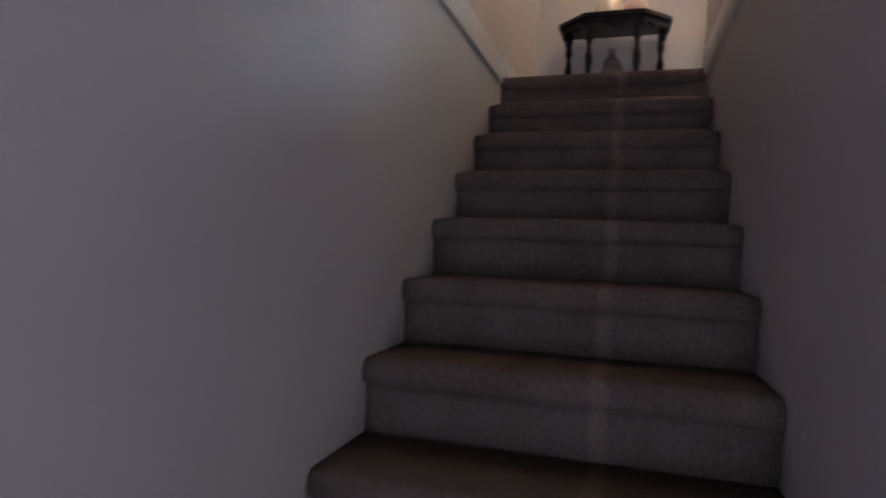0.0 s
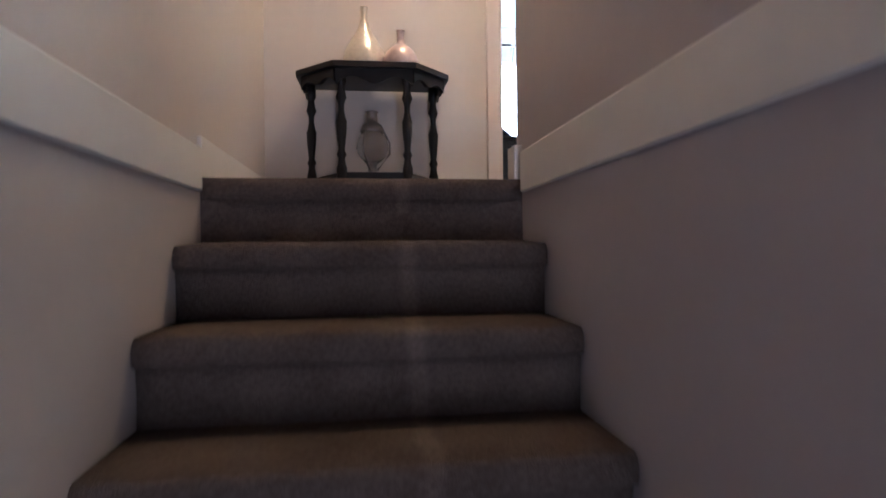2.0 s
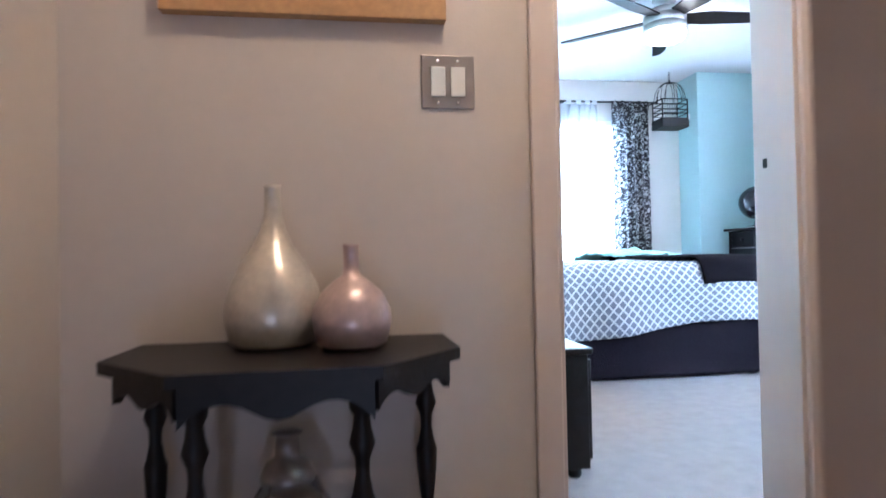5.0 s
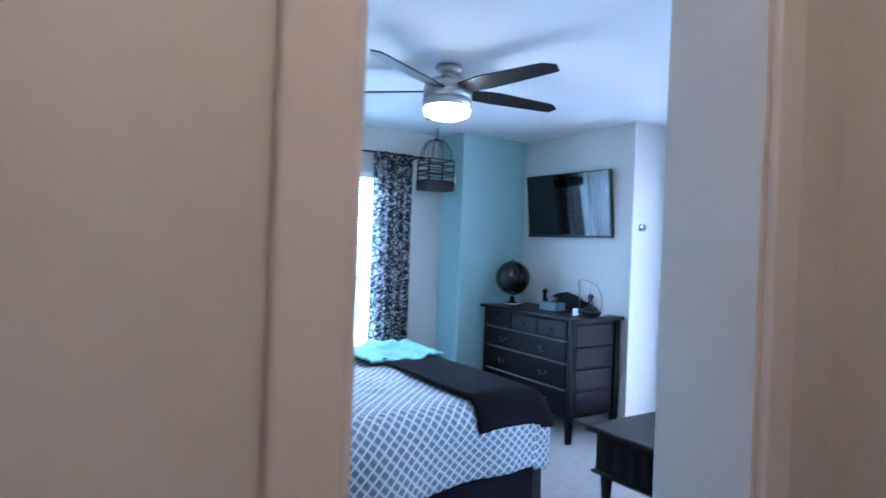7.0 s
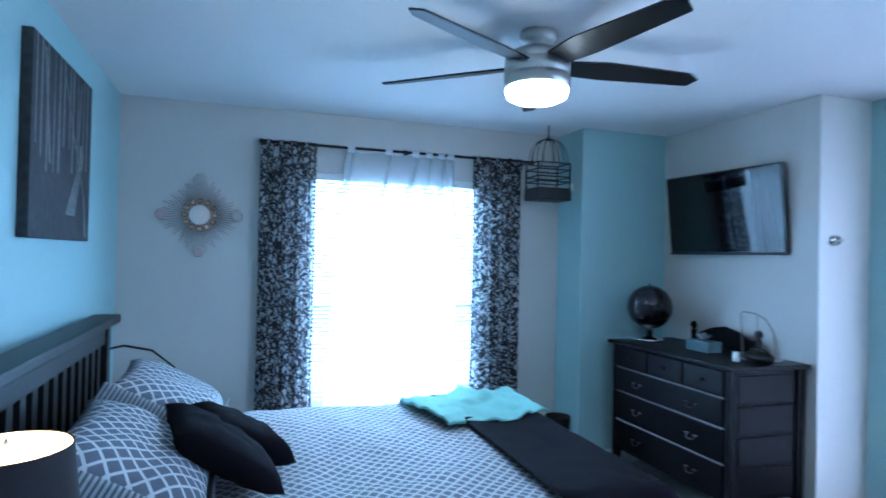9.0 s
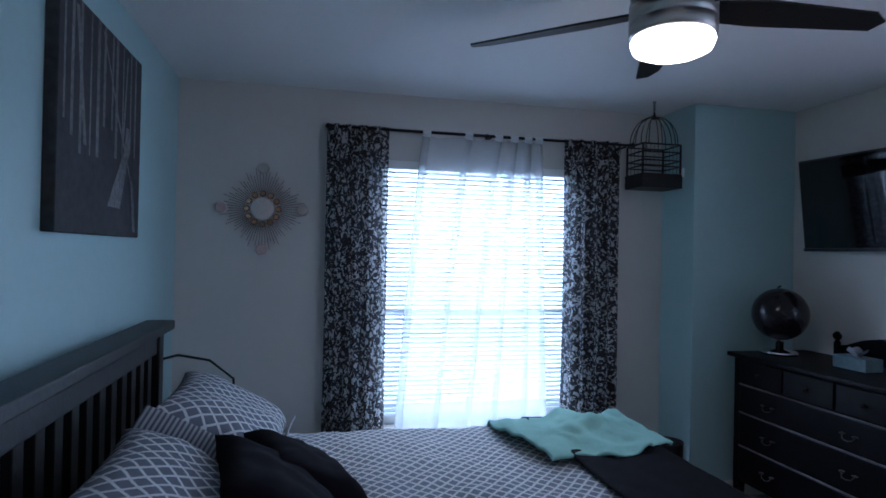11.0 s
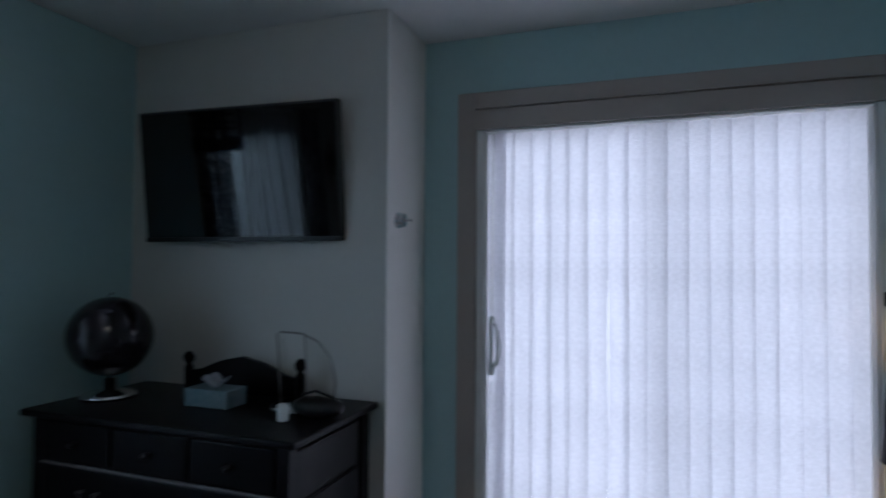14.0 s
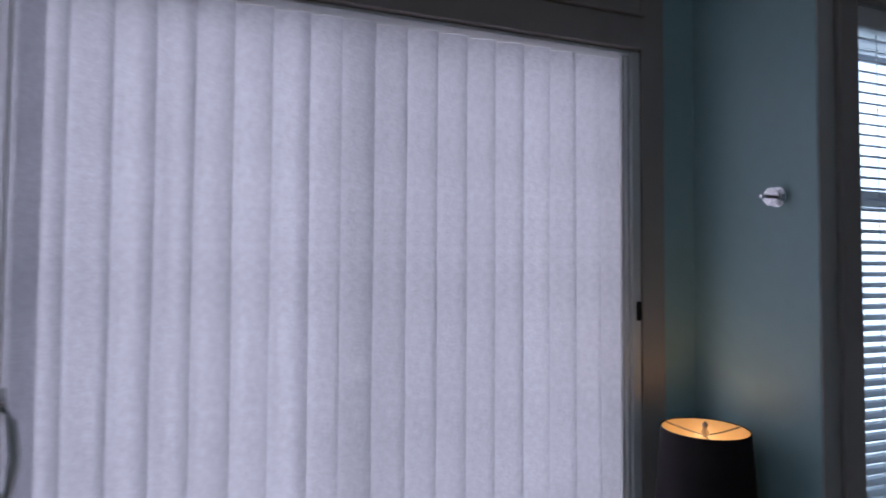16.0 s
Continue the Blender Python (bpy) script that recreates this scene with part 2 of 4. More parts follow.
def pale_band(m, at, width, gain):
    """A paler band in the pile, at one place across the flight."""
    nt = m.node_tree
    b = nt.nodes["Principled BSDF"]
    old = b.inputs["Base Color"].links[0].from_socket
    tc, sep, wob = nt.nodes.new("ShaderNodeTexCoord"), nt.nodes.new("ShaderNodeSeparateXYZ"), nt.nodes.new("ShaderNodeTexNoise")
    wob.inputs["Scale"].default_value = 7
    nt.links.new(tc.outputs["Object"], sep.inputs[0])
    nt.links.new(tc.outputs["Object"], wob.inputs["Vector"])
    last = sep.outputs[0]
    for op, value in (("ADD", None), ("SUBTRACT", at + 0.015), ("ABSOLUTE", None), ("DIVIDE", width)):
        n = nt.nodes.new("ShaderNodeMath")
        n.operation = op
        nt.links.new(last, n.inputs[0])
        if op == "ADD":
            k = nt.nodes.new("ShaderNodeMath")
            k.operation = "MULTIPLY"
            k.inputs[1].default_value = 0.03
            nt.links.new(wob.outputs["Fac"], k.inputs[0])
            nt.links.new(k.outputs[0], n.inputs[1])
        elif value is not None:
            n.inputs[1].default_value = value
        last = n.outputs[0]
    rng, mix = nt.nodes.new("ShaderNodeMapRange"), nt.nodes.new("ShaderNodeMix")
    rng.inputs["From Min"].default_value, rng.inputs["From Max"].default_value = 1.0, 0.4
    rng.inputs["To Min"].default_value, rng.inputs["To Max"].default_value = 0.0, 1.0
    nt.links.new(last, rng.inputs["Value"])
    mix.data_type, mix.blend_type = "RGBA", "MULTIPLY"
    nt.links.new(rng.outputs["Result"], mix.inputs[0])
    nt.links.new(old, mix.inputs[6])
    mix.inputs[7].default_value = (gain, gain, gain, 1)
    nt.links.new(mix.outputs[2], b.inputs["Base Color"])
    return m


M_STEP = pale_band(material("brown_stair_carpet_banded", (0.115, 0.083, 0.068), 0.97, vary=0.4, scale=26, bump=1.0, bump_scale=260, color2=(0.21, 0.158, 0.132), Specular_IOR_Level=0.1), 0.55, 0.026, 1.35)


# ---- shapes ----
def mesh_ob(name, bm, mat, parent=None, smooth=False):
    me = bpy.data.meshes.new(name)
    bmesh.ops.recalc_face_normals(bm, faces=bm.faces)
    for f in bm.faces:
        f.smooth = smooth
    bm.to_mesh(me)
    bm.free()
    me.materials.append(mat)
    ob = new(name, me)
    if parent:
        ob.parent = parent
    return ob


def add_box(bm, x0, x1, y0, y1, z0, z1, bevel=0.0, seg=2):
    m = Matrix.LocRotScale(((x0 + x1) / 2, (y0 + y1) / 2, (z0 + z1) / 2), None, (x1 - x0, y1 - y0, z1 - z0))
    g = bmesh.ops.create_cube(bm, size=1, matrix=m)
    if bevel:
        edges = {e for v in g["verts"] for e in v.link_edges}
        bmesh.ops.bevel(bm, geom=list(edges), offset=bevel, segments=seg, affect="EDGES", profile=0.5)


def box(name, x0, x1, y0, y1, z0, z1, mat, bevel=0.0, parent=None):
    bm = bmesh.new()
    add_box(bm, x0, x1, y0, y1, z0, z1, bevel)
    return mesh_ob(name, bm, mat, parent)


def add_lathe(bm, profile, steps=24, at=(0, 0, 0), cap=True):
    """Turn a profile of (radius, height) about the upright axis through at."""
    rings = []
    for r, z in profile:
        rings.append([bm.verts.new((at[0] + r * math.cos(2 * math.pi * k / steps), at[1] + r * math.sin(2 * math.pi * k / steps), at[2] + z)) for k in range(steps)])
    for a, b in zip(rings, rings[1:]):
        for k in range(steps):
            bm.faces.new((a[k], a[(k + 1) % steps], b[(k + 1) % steps], b[k]))
    if cap:
        bm.faces.new(rings[0])
        bm.faces.new(rings[-1])


def lathe(name, profile, mat, parent=None, steps=24, at=(0, 0, 0), cap=True):
    bm = bmesh.new()
    add_lathe(bm, profile, steps, at, cap)
    return mesh_ob(name, bm, mat, parent, True)


def add_tube(bm, points, radius, sides=8):
    """A round bar along points."""
    pts, rings = [Vector(p) for p in points], []
    for i, p in enumerate(pts):
        d = (pts[min(i + 1, len(pts) - 1)] - pts[max(i - 1, 0)]).normalized()
        u = d.cross(Vector((0, 0, 1)) if abs(d.z) < 0.9 else Vector((1, 0, 0))).normalized()
        v = d.cross(u)
        rings.append([bm.verts.new(p + radius * (math.cos(2 * math.pi * k / sides) * u + math.sin(2 * math.pi * k / sides) * v)) for k in range(sides)])
    for a, b in zip(rings, rings[1:]):
        for k in range(sides):
            bm.faces.new((a[k], a[(k + 1) % sides], b[(k + 1) % sides], b[k]))
    bm.faces.new(rings[0])
    bm.faces.new(rings[-1])


def tube(name, points, radius, mat, parent=None, sides=8):
    bm = bmesh.new()
    add_tube(bm, points, radius, sides)
    return mesh_ob(name, bm, mat, parent, True)


def add_prism(bm, outline, axis, a, b):
    """Extrude a flat outline of (u, v) along an axis from a to b. x: (y, z), y: (x, z), z: (x, y)."""
    place = {"x": lambda u, v, w: (w, u, v), "y": lambda u, v, w: (u, w, v), "z": lambda u, v, w: (u, v, w)}[axis]
    lo, hi = ([bm.verts.new(place(u, v, w)) for u, v in outline] for w in (a, b))
    n = len(outline)
    for k in range(n):
        bm.faces.new((lo[k], lo[(k + 1) % n], hi[(k + 1) % n], hi[k]))
    bm.faces.new(lo)
    bm.faces.new(hi)


def prism(name, outline, axis, a, b, mat, parent=None, bevel=0.0, smooth=False):
    bm = bmesh.new()
    add_prism(bm, outline, axis, a, b)
    if bevel:
        bmesh.ops.bevel(bm, geom=[e for e in bm.edges if len(e.link_faces) == 2 and e.calc_face_angle(0) > 0.6], offset=bevel, segments=2, affect="EDGES")
    return mesh_ob(name, bm, mat, parent, smooth)


def cloth(name, nu, nv, at, mat, parent=None, thick=0.0, uv=None):
    """A sheet: at(u, v) for u, v from 0 to 1 gives its points; uv(u, v) its print's place in metres."""
    bm = bmesh.new()
    layer = bm.loops.layers.uv.new("UVMap")
    vs = [[bm.verts.new(at(i / nu, j / nv)) for j in range(nv + 1)] for i in range(nu + 1)]
    for i in range(nu):
        for j in range(nv):
            f = bm.faces.new((vs[i][j], vs[i + 1][j], vs[i + 1][j + 1], vs[i][j + 1]))
            for loop, (a, b) in zip(f.loops, ((i, j), (i + 1, j), (i + 1, j + 1), (i, j + 1))):
                loop[layer].uv = uv(a / nu, b / nv) if uv else (a / nu, b / nv)
    ob = mesh_ob(name, bm, mat, parent, True)
    if thick:
        s = ob.modifiers.new("thickness", "SOLIDIFY")
        s.thickness, s.offset = thick, 0
    return ob


def thing(name, at, label, category, group="", turn=0.0):
    ob = new(name)
    ob.location = at
    ob.rotation_euler = (0, 0, radians(turn))
    ob.empty_display_size = 0.1
    return tagged(ob, label, category, group)


def built(ob, label=""):
    return tagged(ob, label, kind="structure")


# ---- hall and stairs ----
RISE, RUN, STEPS, W = 0.18, 0.246, 13, 0.90
CEIL = 2.44
HY0, HY1 = 1.06, 1.21
BOTTOM = -STEPS * RISE

built(box("wall_stairs_west", -0.15, 0.0, -5.2, HY0, BOTTOM - 0.1, CEIL, M_HALL), "pale beige painted stairwell wall")
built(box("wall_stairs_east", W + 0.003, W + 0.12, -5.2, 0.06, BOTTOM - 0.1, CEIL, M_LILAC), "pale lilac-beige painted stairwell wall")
built(box("wall_stairs_south", -0.15, 2.05, -5.32, -5.2, BOTTOM - 0.1, CEIL, M_HALL))
built(box("wall_landing_south", W + 0.12, 2.05, -0.06, 0.06, -0.3, CEIL, M_HALL))
built(box("wall_landing_east", 1.95, 2.05, 0.06, HY0, -0.3, CEIL, M_HALL), "pale beige painted landing wall")
DX0, DX1, DH = 1.079, 1.728, 2.04
wall_hall = new("wall_hall_north")
built(wall_hall, "pale beige painted wall with a doorway")
for a, b, c, d in ((-0.15, DX0, -0.3, CEIL), (DX1, 2.05, -0.3, CEIL), (DX0, DX1, DH, CEIL)):
    box("wall_panel", a, b, HY0, HY1, c, d, M_HALL, parent=wall_hall)
built(box("ceiling_hall", -0.15, 2.05, -5.32, HY0, CEIL, CEIL + 0.1, M_CEIL))
built(box("floor_landing", 0.0, 1.95, 0.004, HY0, -0.2, 0.0, M_CARPET), "brown cut-pile carpet on the landing")
built(box("floor_lower", -0.15, W, -5.2, -(STEPS - 1) * RUN + 0.03, BOTTOM - 0.12, BOTTOM, M_CARPET))
built(box("floor_threshold", DX0, DX1, HY0, HY1, -0.2, 0.0, M_RUG))

stairs = new("staircase")
built(stairs, "straight flight of brown carpeted stairs")


def step(k):
    """One carpeted step, its front rolled over the nosing; k counts down from the landing."""
    y, z = -k * RUN, -k * RISE
    out = [(y + 0.006, z - RISE - 0.03), (y + 0.006, z - 0.12), (y + 0.003, z - 0.085)]
    out += [(y + 0.001 - 0.021 * math.sin(a), z - 0.034 - 0.034 * math.cos(a)) for a in [math.pi * q / 10 for q in range(11)]]
    back = y + RUN + 0.03 if k else y + 0.03
    out += [(back, z), (back, z - RISE - 0.03)]
    out = [p for i, p in enumerate(out) if i == 0 or p != out[i - 1]]
    bm = bmesh.new()
    n = 14
    rings = []
    for i in range(n + 1):
        u = i / n
        x = 0.002 + u * (W - 0.004)
        tuck = 0.02 * (max(0, 1 - u * 9) ** 2 + max(0, 1 - (1 - u) * 9) ** 2)
        rings.append([bm.verts.new((x, py + (tuck if py < y + 0.02 else 0), pz - (0.4 * tuck if pz > z - 0.06 else 0) + 0.002 * noise.noise((x * 9, py * 9, pz * 9)))) for py, pz in out])
    m = len(out)
    for a, b in zip(rings, rings[1:]):
        for q in range(m):
            bm.faces.new((a[q], a[(q + 1) % m], b[(q + 1) % m], b[q]))
    bm.faces.new(rings[0])
    bm.faces.new(rings[-1])
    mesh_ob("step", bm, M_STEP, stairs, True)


for k in range(STEPS):
    step(k)

# the level board round the stairwell at the landing's height, and the baseboards
trim = new("trim")
built(trim, "white painted boards round the stairwell")
for x0, x1 in ((0.0, 0.016), (W - 0.013, W + 0.003)):
    box("board", x0, x1, -5.2, -0.03, -0.040, 0.075, M_TRIM, 0.004, trim)
box("board", W - 0.022, W + 0.135, 0.0, 0.078, 0.0, 0.10, M_TRIM, 0.004, trim)
base = new("baseboard")
built(base, "white painted baseboards")
box("board", 0.0, 0.014, -0.028, HY0, 0.0, 0.11, M_TRIM, 0.004, base)
box("board", 0.014, DX0 - 0.066, HY0 - 0.014, HY0, 0.0, 0.11, M_TRIM, 0.004, base)
box("board", 1.936, 1.95, 0.06, HY0, 0.0, 0.11, M_TRIM, 0.004, base)

door = new("door_frame")
built(door, "white painted door casing and jamb")
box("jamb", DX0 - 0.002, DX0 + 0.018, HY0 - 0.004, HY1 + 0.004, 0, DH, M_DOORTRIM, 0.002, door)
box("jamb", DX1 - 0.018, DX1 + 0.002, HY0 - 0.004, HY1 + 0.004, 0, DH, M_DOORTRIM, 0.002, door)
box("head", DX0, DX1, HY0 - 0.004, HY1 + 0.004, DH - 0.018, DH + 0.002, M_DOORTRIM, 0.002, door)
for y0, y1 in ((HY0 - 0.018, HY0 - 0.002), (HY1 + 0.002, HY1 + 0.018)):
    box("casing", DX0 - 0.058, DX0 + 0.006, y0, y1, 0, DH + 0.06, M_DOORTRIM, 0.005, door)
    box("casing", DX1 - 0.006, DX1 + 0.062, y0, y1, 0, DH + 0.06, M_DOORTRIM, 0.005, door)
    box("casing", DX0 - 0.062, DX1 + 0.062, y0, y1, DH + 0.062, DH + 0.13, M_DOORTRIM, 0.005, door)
tagged(box("strike_plate", DX1 - 0.0205, DX1 - 0.0175, HY1 - 0.05, HY1 - 0.035, 0.94, 0.965, M_BLACKMETAL, 0.001, door), "small dark metal strike plate")

# ---- bedroom shell ----
BX0, BY1 = 0.80, 5.24
TVX, TVY0, BUMPX, BUMPY = 4.58, 3.625, 3.85, 4.90
SLX, ALY = 4.97, 1.71
RX, BY0 = 4.60, 0.25
T = 0.14
built(box("floor_bedroom", BX0, 5.1, BY0, BY1, -0.2, -0.001, M_RUG), "pale greyish cut-pile bedroom carpet")
built(box("ceiling_bedroom", BX0 - 0.1, 5.2, BY0 - 0.1, BY1 + 0.1, CEIL + 0.002, CEIL + 0.12, M_CEIL), "white textured ceiling")
built(box("wall_bed_head", BX0 - T, BX0, HY1, BY1 + T, -0.2, CEIL, M_BLUE), "turquoise painted wall behind the bed")
built(box("wall_bedroom_south", 2.05, RX, BY0 - T, BY0, -0.2, CEIL, M_BEIGE))
built(box("wall_bedroom_jog", 2.051, 2.07, BY0, HY1 + 0.02, -0.2, CEIL, M_BEIGE))
lining = new("wall_bedroom_door_side")
built(lining, "beige painted wall on the bedroom side of the doorway")
for a, b, c, d in ((BX0, DX0 - 0.062, 0, CEIL), (DX1 + 0.062, 2.07, 0, CEIL), (DX0 - 0.062, DX1 + 0.062, DH + 0.13, CEIL)):
    box("wall_panel", a, b, HY1, HY1 + 0.012, c, d, M_BEIGE, parent=lining)
WX0, WX1, WZ0, WZ1 = 1.92, 3.24, 0.42, 2.04
wall_win = new("wall_window")
built(wall_win, "beige painted wall with the large window")
for a, b, c, d in ((BX0, WX0, -0.2, CEIL), (WX1, BUMPX, -0.2, CEIL), (WX0, WX1, -0.2, WZ0), (WX0, WX1, WZ1, CEIL)):
    box("wall_panel", a, b, BY1, BY1 + T, c, d, M_BEIGE, parent=wall_win)
built(box("wall_column", BUMPX, TVX + T, BUMPY, BY1 + T, -0.2, CEIL, M_BLUE), "turquoise painted boxed-out corner")
built(box("wall_television", TVX, SLX + T, TVY0 + 0.004, BUMPY, -0.2, CEIL, M_BEIGE), "beige painted wall behind the television")
built(box("wall_alcove_north", TVX - 0.001, SLX, TVY0, TVY0 + 0.004, -0.2, CEIL, M_TRIM), "white painted side of the door alcove")
SY0, SY1, SH = 1.897, 3.382, 2.03
wall_sl = new("wall_sliding_door")
built(wall_sl, "turquoise painted wall round the sliding door")
for a, b, c, d in ((ALY, SY0, -0.2, CEIL), (SY1, TVY0, -0.2, CEIL), (SY0, SY1, SH, CEIL), (SY0, SY1, -0.2, 0.0)):
    box("wall_panel", SLX, SLX + T, a, b, c, d, M_BLUE, parent=wall_sl)
built(box("wall_alcove_south", RX + 0.003, SLX + T, ALY - 0.1, ALY, -0.2, CEIL, M_BLUE), "turquoise painted side of the door alcove")
QY0, QY1, QZ0, QZ1 = 0.66, 1.60, 0.70, 2.06
wall_side = new("wall_side_window")
built(wall_side, "beige painted wall with a smaller window")
for a, b, c, d in ((QY1, ALY - 0.002, -0.2, CEIL), (BY0 - T, QY0, -0.2, CEIL), (QY0, QY1, -0.2, QZ0), (QY0, QY1, QZ1, CEIL)):
    box("wall_panel", RX, RX + T, a, b, c, d, M_BEIGE, parent=wall_side)

base2 = new("baseboard")
built(base2, "white painted bedroom baseboards")
for a in ((BX0, BX0 + 0.014, HY1 + 0.02, BY1), (BX0 + 0.014, BUMPX, BY1 - 0.014, BY1), (BUMPX - 0.014, BUMPX, BUMPY, BY1 - 0.014),
          (BUMPX - 0.014, TVX, BUMPY - 0.014, BUMPY), (TVX - 0.014, TVX, TVY0, BUMPY - 0.014), (TVX - 0.014, SLX, TVY0 - 0.014, TVY0)):
    box("board", *a, 0.0, 0.10, M_TRIM, 0.004, base2)


# ---- windows ----
def window(name, axis, wall, out, a0, a1, z0, z1, label, share=0.43):
    """A vinyl window with a frame, a meeting rail and two panes in a wall. axis: the wall runs along x or y; out: +1 outwards."""
    w = new(name)
    built(w, label)

    def bar(part, a, b, c, d, d0, d1, mat, bevel=0.004):
        lo, hi = sorted((wall + out * d0, wall + out * d1))
        if axis == "x":
            return box(part, a, b, lo, hi, c, d, mat, bevel, w)
        return box(part, lo, hi, a, b, c, d, mat, bevel, w)

    f = 0.05
    bar("frame", a0, a0 + f, z0, z1, 0.06, 0.13, M_WHITE)
    bar("frame", a1 - f, a1, z0, z1, 0.06, 0.13, M_WHITE)
    bar("frame", a0 + f, a1 - f, z0, z0 + f, 0.06, 0.13, M_WHITE)
    bar("frame", a0 + f, a1 - f, z1 - f, z1, 0.06, 0.13, M_WHITE)
    mid = z0 + (z1 - z0) * share
    bar("rail", a0 + f, a1 - f, mid - 0.02, mid + 0.02, 0.07, 0.12, M_WHITE)
    for c, d in ((z0 + f, mid - 0.02), (mid + 0.02, z1 - f)):
        p = bar("pane", a0 + f, a1 - f, c, d, 0.092, 0.098, M_PANE, 0)
        p.visible_shadow = False
    bar("sill", a0 - 0.05, a1 + 0.05, z0 - 0.025, z0, -0.03, 0.06, M_TRIM)
    return w


def blind(name, axis, wall, a0, a1, z0, z1, tilt, label, group, pitch=0.032):
    """A horizontal slatted blind hung in a window's opening."""
    b = thing(name, (0, 0, 0), label, "blind", group)
    lo, hi = wall + 0.004, wall + 0.05
    if axis == "x":
        box("head_rail", a0, a1, lo, hi, z1 - 0.05, z1, M_WHITE, 0.004, b)
    else:
        box("head_rail", lo, hi, a0, a1, z1 - 0.05, z1, M_WHITE, 0.004, b)
    depth = pitch * 1.12
    n = int((z1 - z0 - 0.09) / pitch)
    bm = bmesh.new()
    c, s = math.cos(radians(tilt)) * depth / 2, math.sin(radians(tilt)) * depth / 2
    mid = wall + 0.027
    add_prism(bm, [(mid - c, -s), (mid, 0.003), (mid + c, s), (mid + c, s + 0.0015), (mid, 0.0045), (mid - c, -s + 0.0015)], "x", a0 + 0.005, a1 - 0.005)
    if axis == "y":
        bmesh.ops.transform(bm, matrix=Matrix(((0, 1, 0, 0), (1, 0, 0, 0), (0, 0, 1, 0), (0, 0, 0, 1))), verts=bm.verts)
    first = mesh_ob("slat", bm, M_SLAT, b)
    first.location.z = z1 - 0.07
    for k in range(1, n):
        o = new("slat", first.data)
        o.parent, o.location.z = b, z1 - 0.07 - k * pitch
    for q in (0.12, 0.5, 0.88):
        p = a0 + q * (a1 - a0)
        pts = [(p, mid, z1 - 0.05), (p, mid, z0 + 0.02)] if axis == "x" else [(mid, p, z1 - 0.05), (mid, p, z0 + 0.02)]
        tube("cord", pts, 0.0012, M_WHITE, b, 4)
    return b


window("window_1", "x", BY1, 1, WX0, WX1, WZ0, WZ1, "large white vinyl window over the bed")
window("window_2", "y", RX, 1, QY0, QY1, QZ0, QZ1, "white vinyl window beside the alcove", 0.68)
blind("slatted_blind", "x", BY1, WX0 + 0.01, WX1 - 0.01, WZ0 + 0.01, WZ1, 32, "white horizontal slatted blind hung in the large window", "slatted blinds", 0.029)
blind("slatted_blind", "y", RX, QY0 + 0.01, QY1 - 0.01, QZ0 + 0.01, QZ1, 20, "white horizontal slatted blind hung in the side window", "slatted blinds", 0.025)
cas = new("trim")
built(cas, "taupe painted casing round the side window")
M_TAUPE = material("taupe_casing_paint", (0.42, 0.37, 0.34), 0.4, vary=0.03)
box("casing", RX - 0.016, RX - 0.001, QY1, QY1 + 0.06, QZ0 - 0.07, QZ1 + 0.065, M_TAUPE, 0.004, cas)
box("casing", RX - 0.016, RX - 0.001, QY0 - 0.065, QY0, QZ0 - 0.07, QZ1 + 0.065, M_TAUPE, 0.004, cas)
box("casing", RX - 0.016, RX - 0.001, QY0, QY1, QZ1, QZ1 + 0.065, M_TAUPE, 0.004, cas)

# ---- sliding door with vertical blinds ----
sl = new("sliding_door")
built(sl, "white framed sliding glass patio door")
for a, b, c, d in ((SY0, SY0 + 0.03, 0, SH), (SY1 - 0.036, SY1, 0, SH), (SY0 + 0.03, SY1 - 0.036, SH - 0.012, SH), (SY0 + 0.03, SY1 - 0.036, 0, 0.05)):
    box("frame", SLX - 0.012, SLX + 0.13, a + 0.001, b - 0.001, c + 0.001, d - 0.001, M_WHITE, 0.003, sl)
for a, x0, x1 in ((SY0 + 0.0305, -0.006, 0.006), (SY0 + 0.0425, 0.0, 0.01), (SY1 - 0.046, -0.004, 0.01)):
    box("track", SLX + x0, SLX + x1, a, a + 0.009, 0.05, SH - 0.013, M_WHITE, 0.002, sl)
for a, b, x in ((SY0 + 0.03, 2.645, 0.113), (2.61, SY1 - 0.036, 0.092)):
    for c, d, e, f in ((a, a + 0.03, 0.05, SH - 0.012), (b - 0.03, b, 0.05, SH - 0.012), (a + 0.03, b - 0.03, 0.05, 0.13), (a + 0.03, b - 0.03, SH - 0.035, SH - 0.012)):
        box("sash", SLX + x - 0.010, SLX + x + 0.010, c, d, e, f, M_WHITE, 0.003, sl)
    p = box("pane", SLX + x - 0.003, SLX + x + 0.003, a + 0.03, b - 0.03, 0.13, SH - 0.035, M_PANE, 0, sl)
    p.visible_shadow = False
for a, b in ((SY0 - 0.075, SY0 - 0.001), (SY1 + 0.001, SY1 + 0.085)):
    box("casing", SLX - 0.014, SLX - 0.001, a, b, 0, SH + 0.165, M_TAUPE, 0.003, sl)
box("casing", SLX - 0.014, SLX - 0.001, SY0, SY1, SH + 0.100, SH + 0.165, M_TAUPE, 0.003, sl)
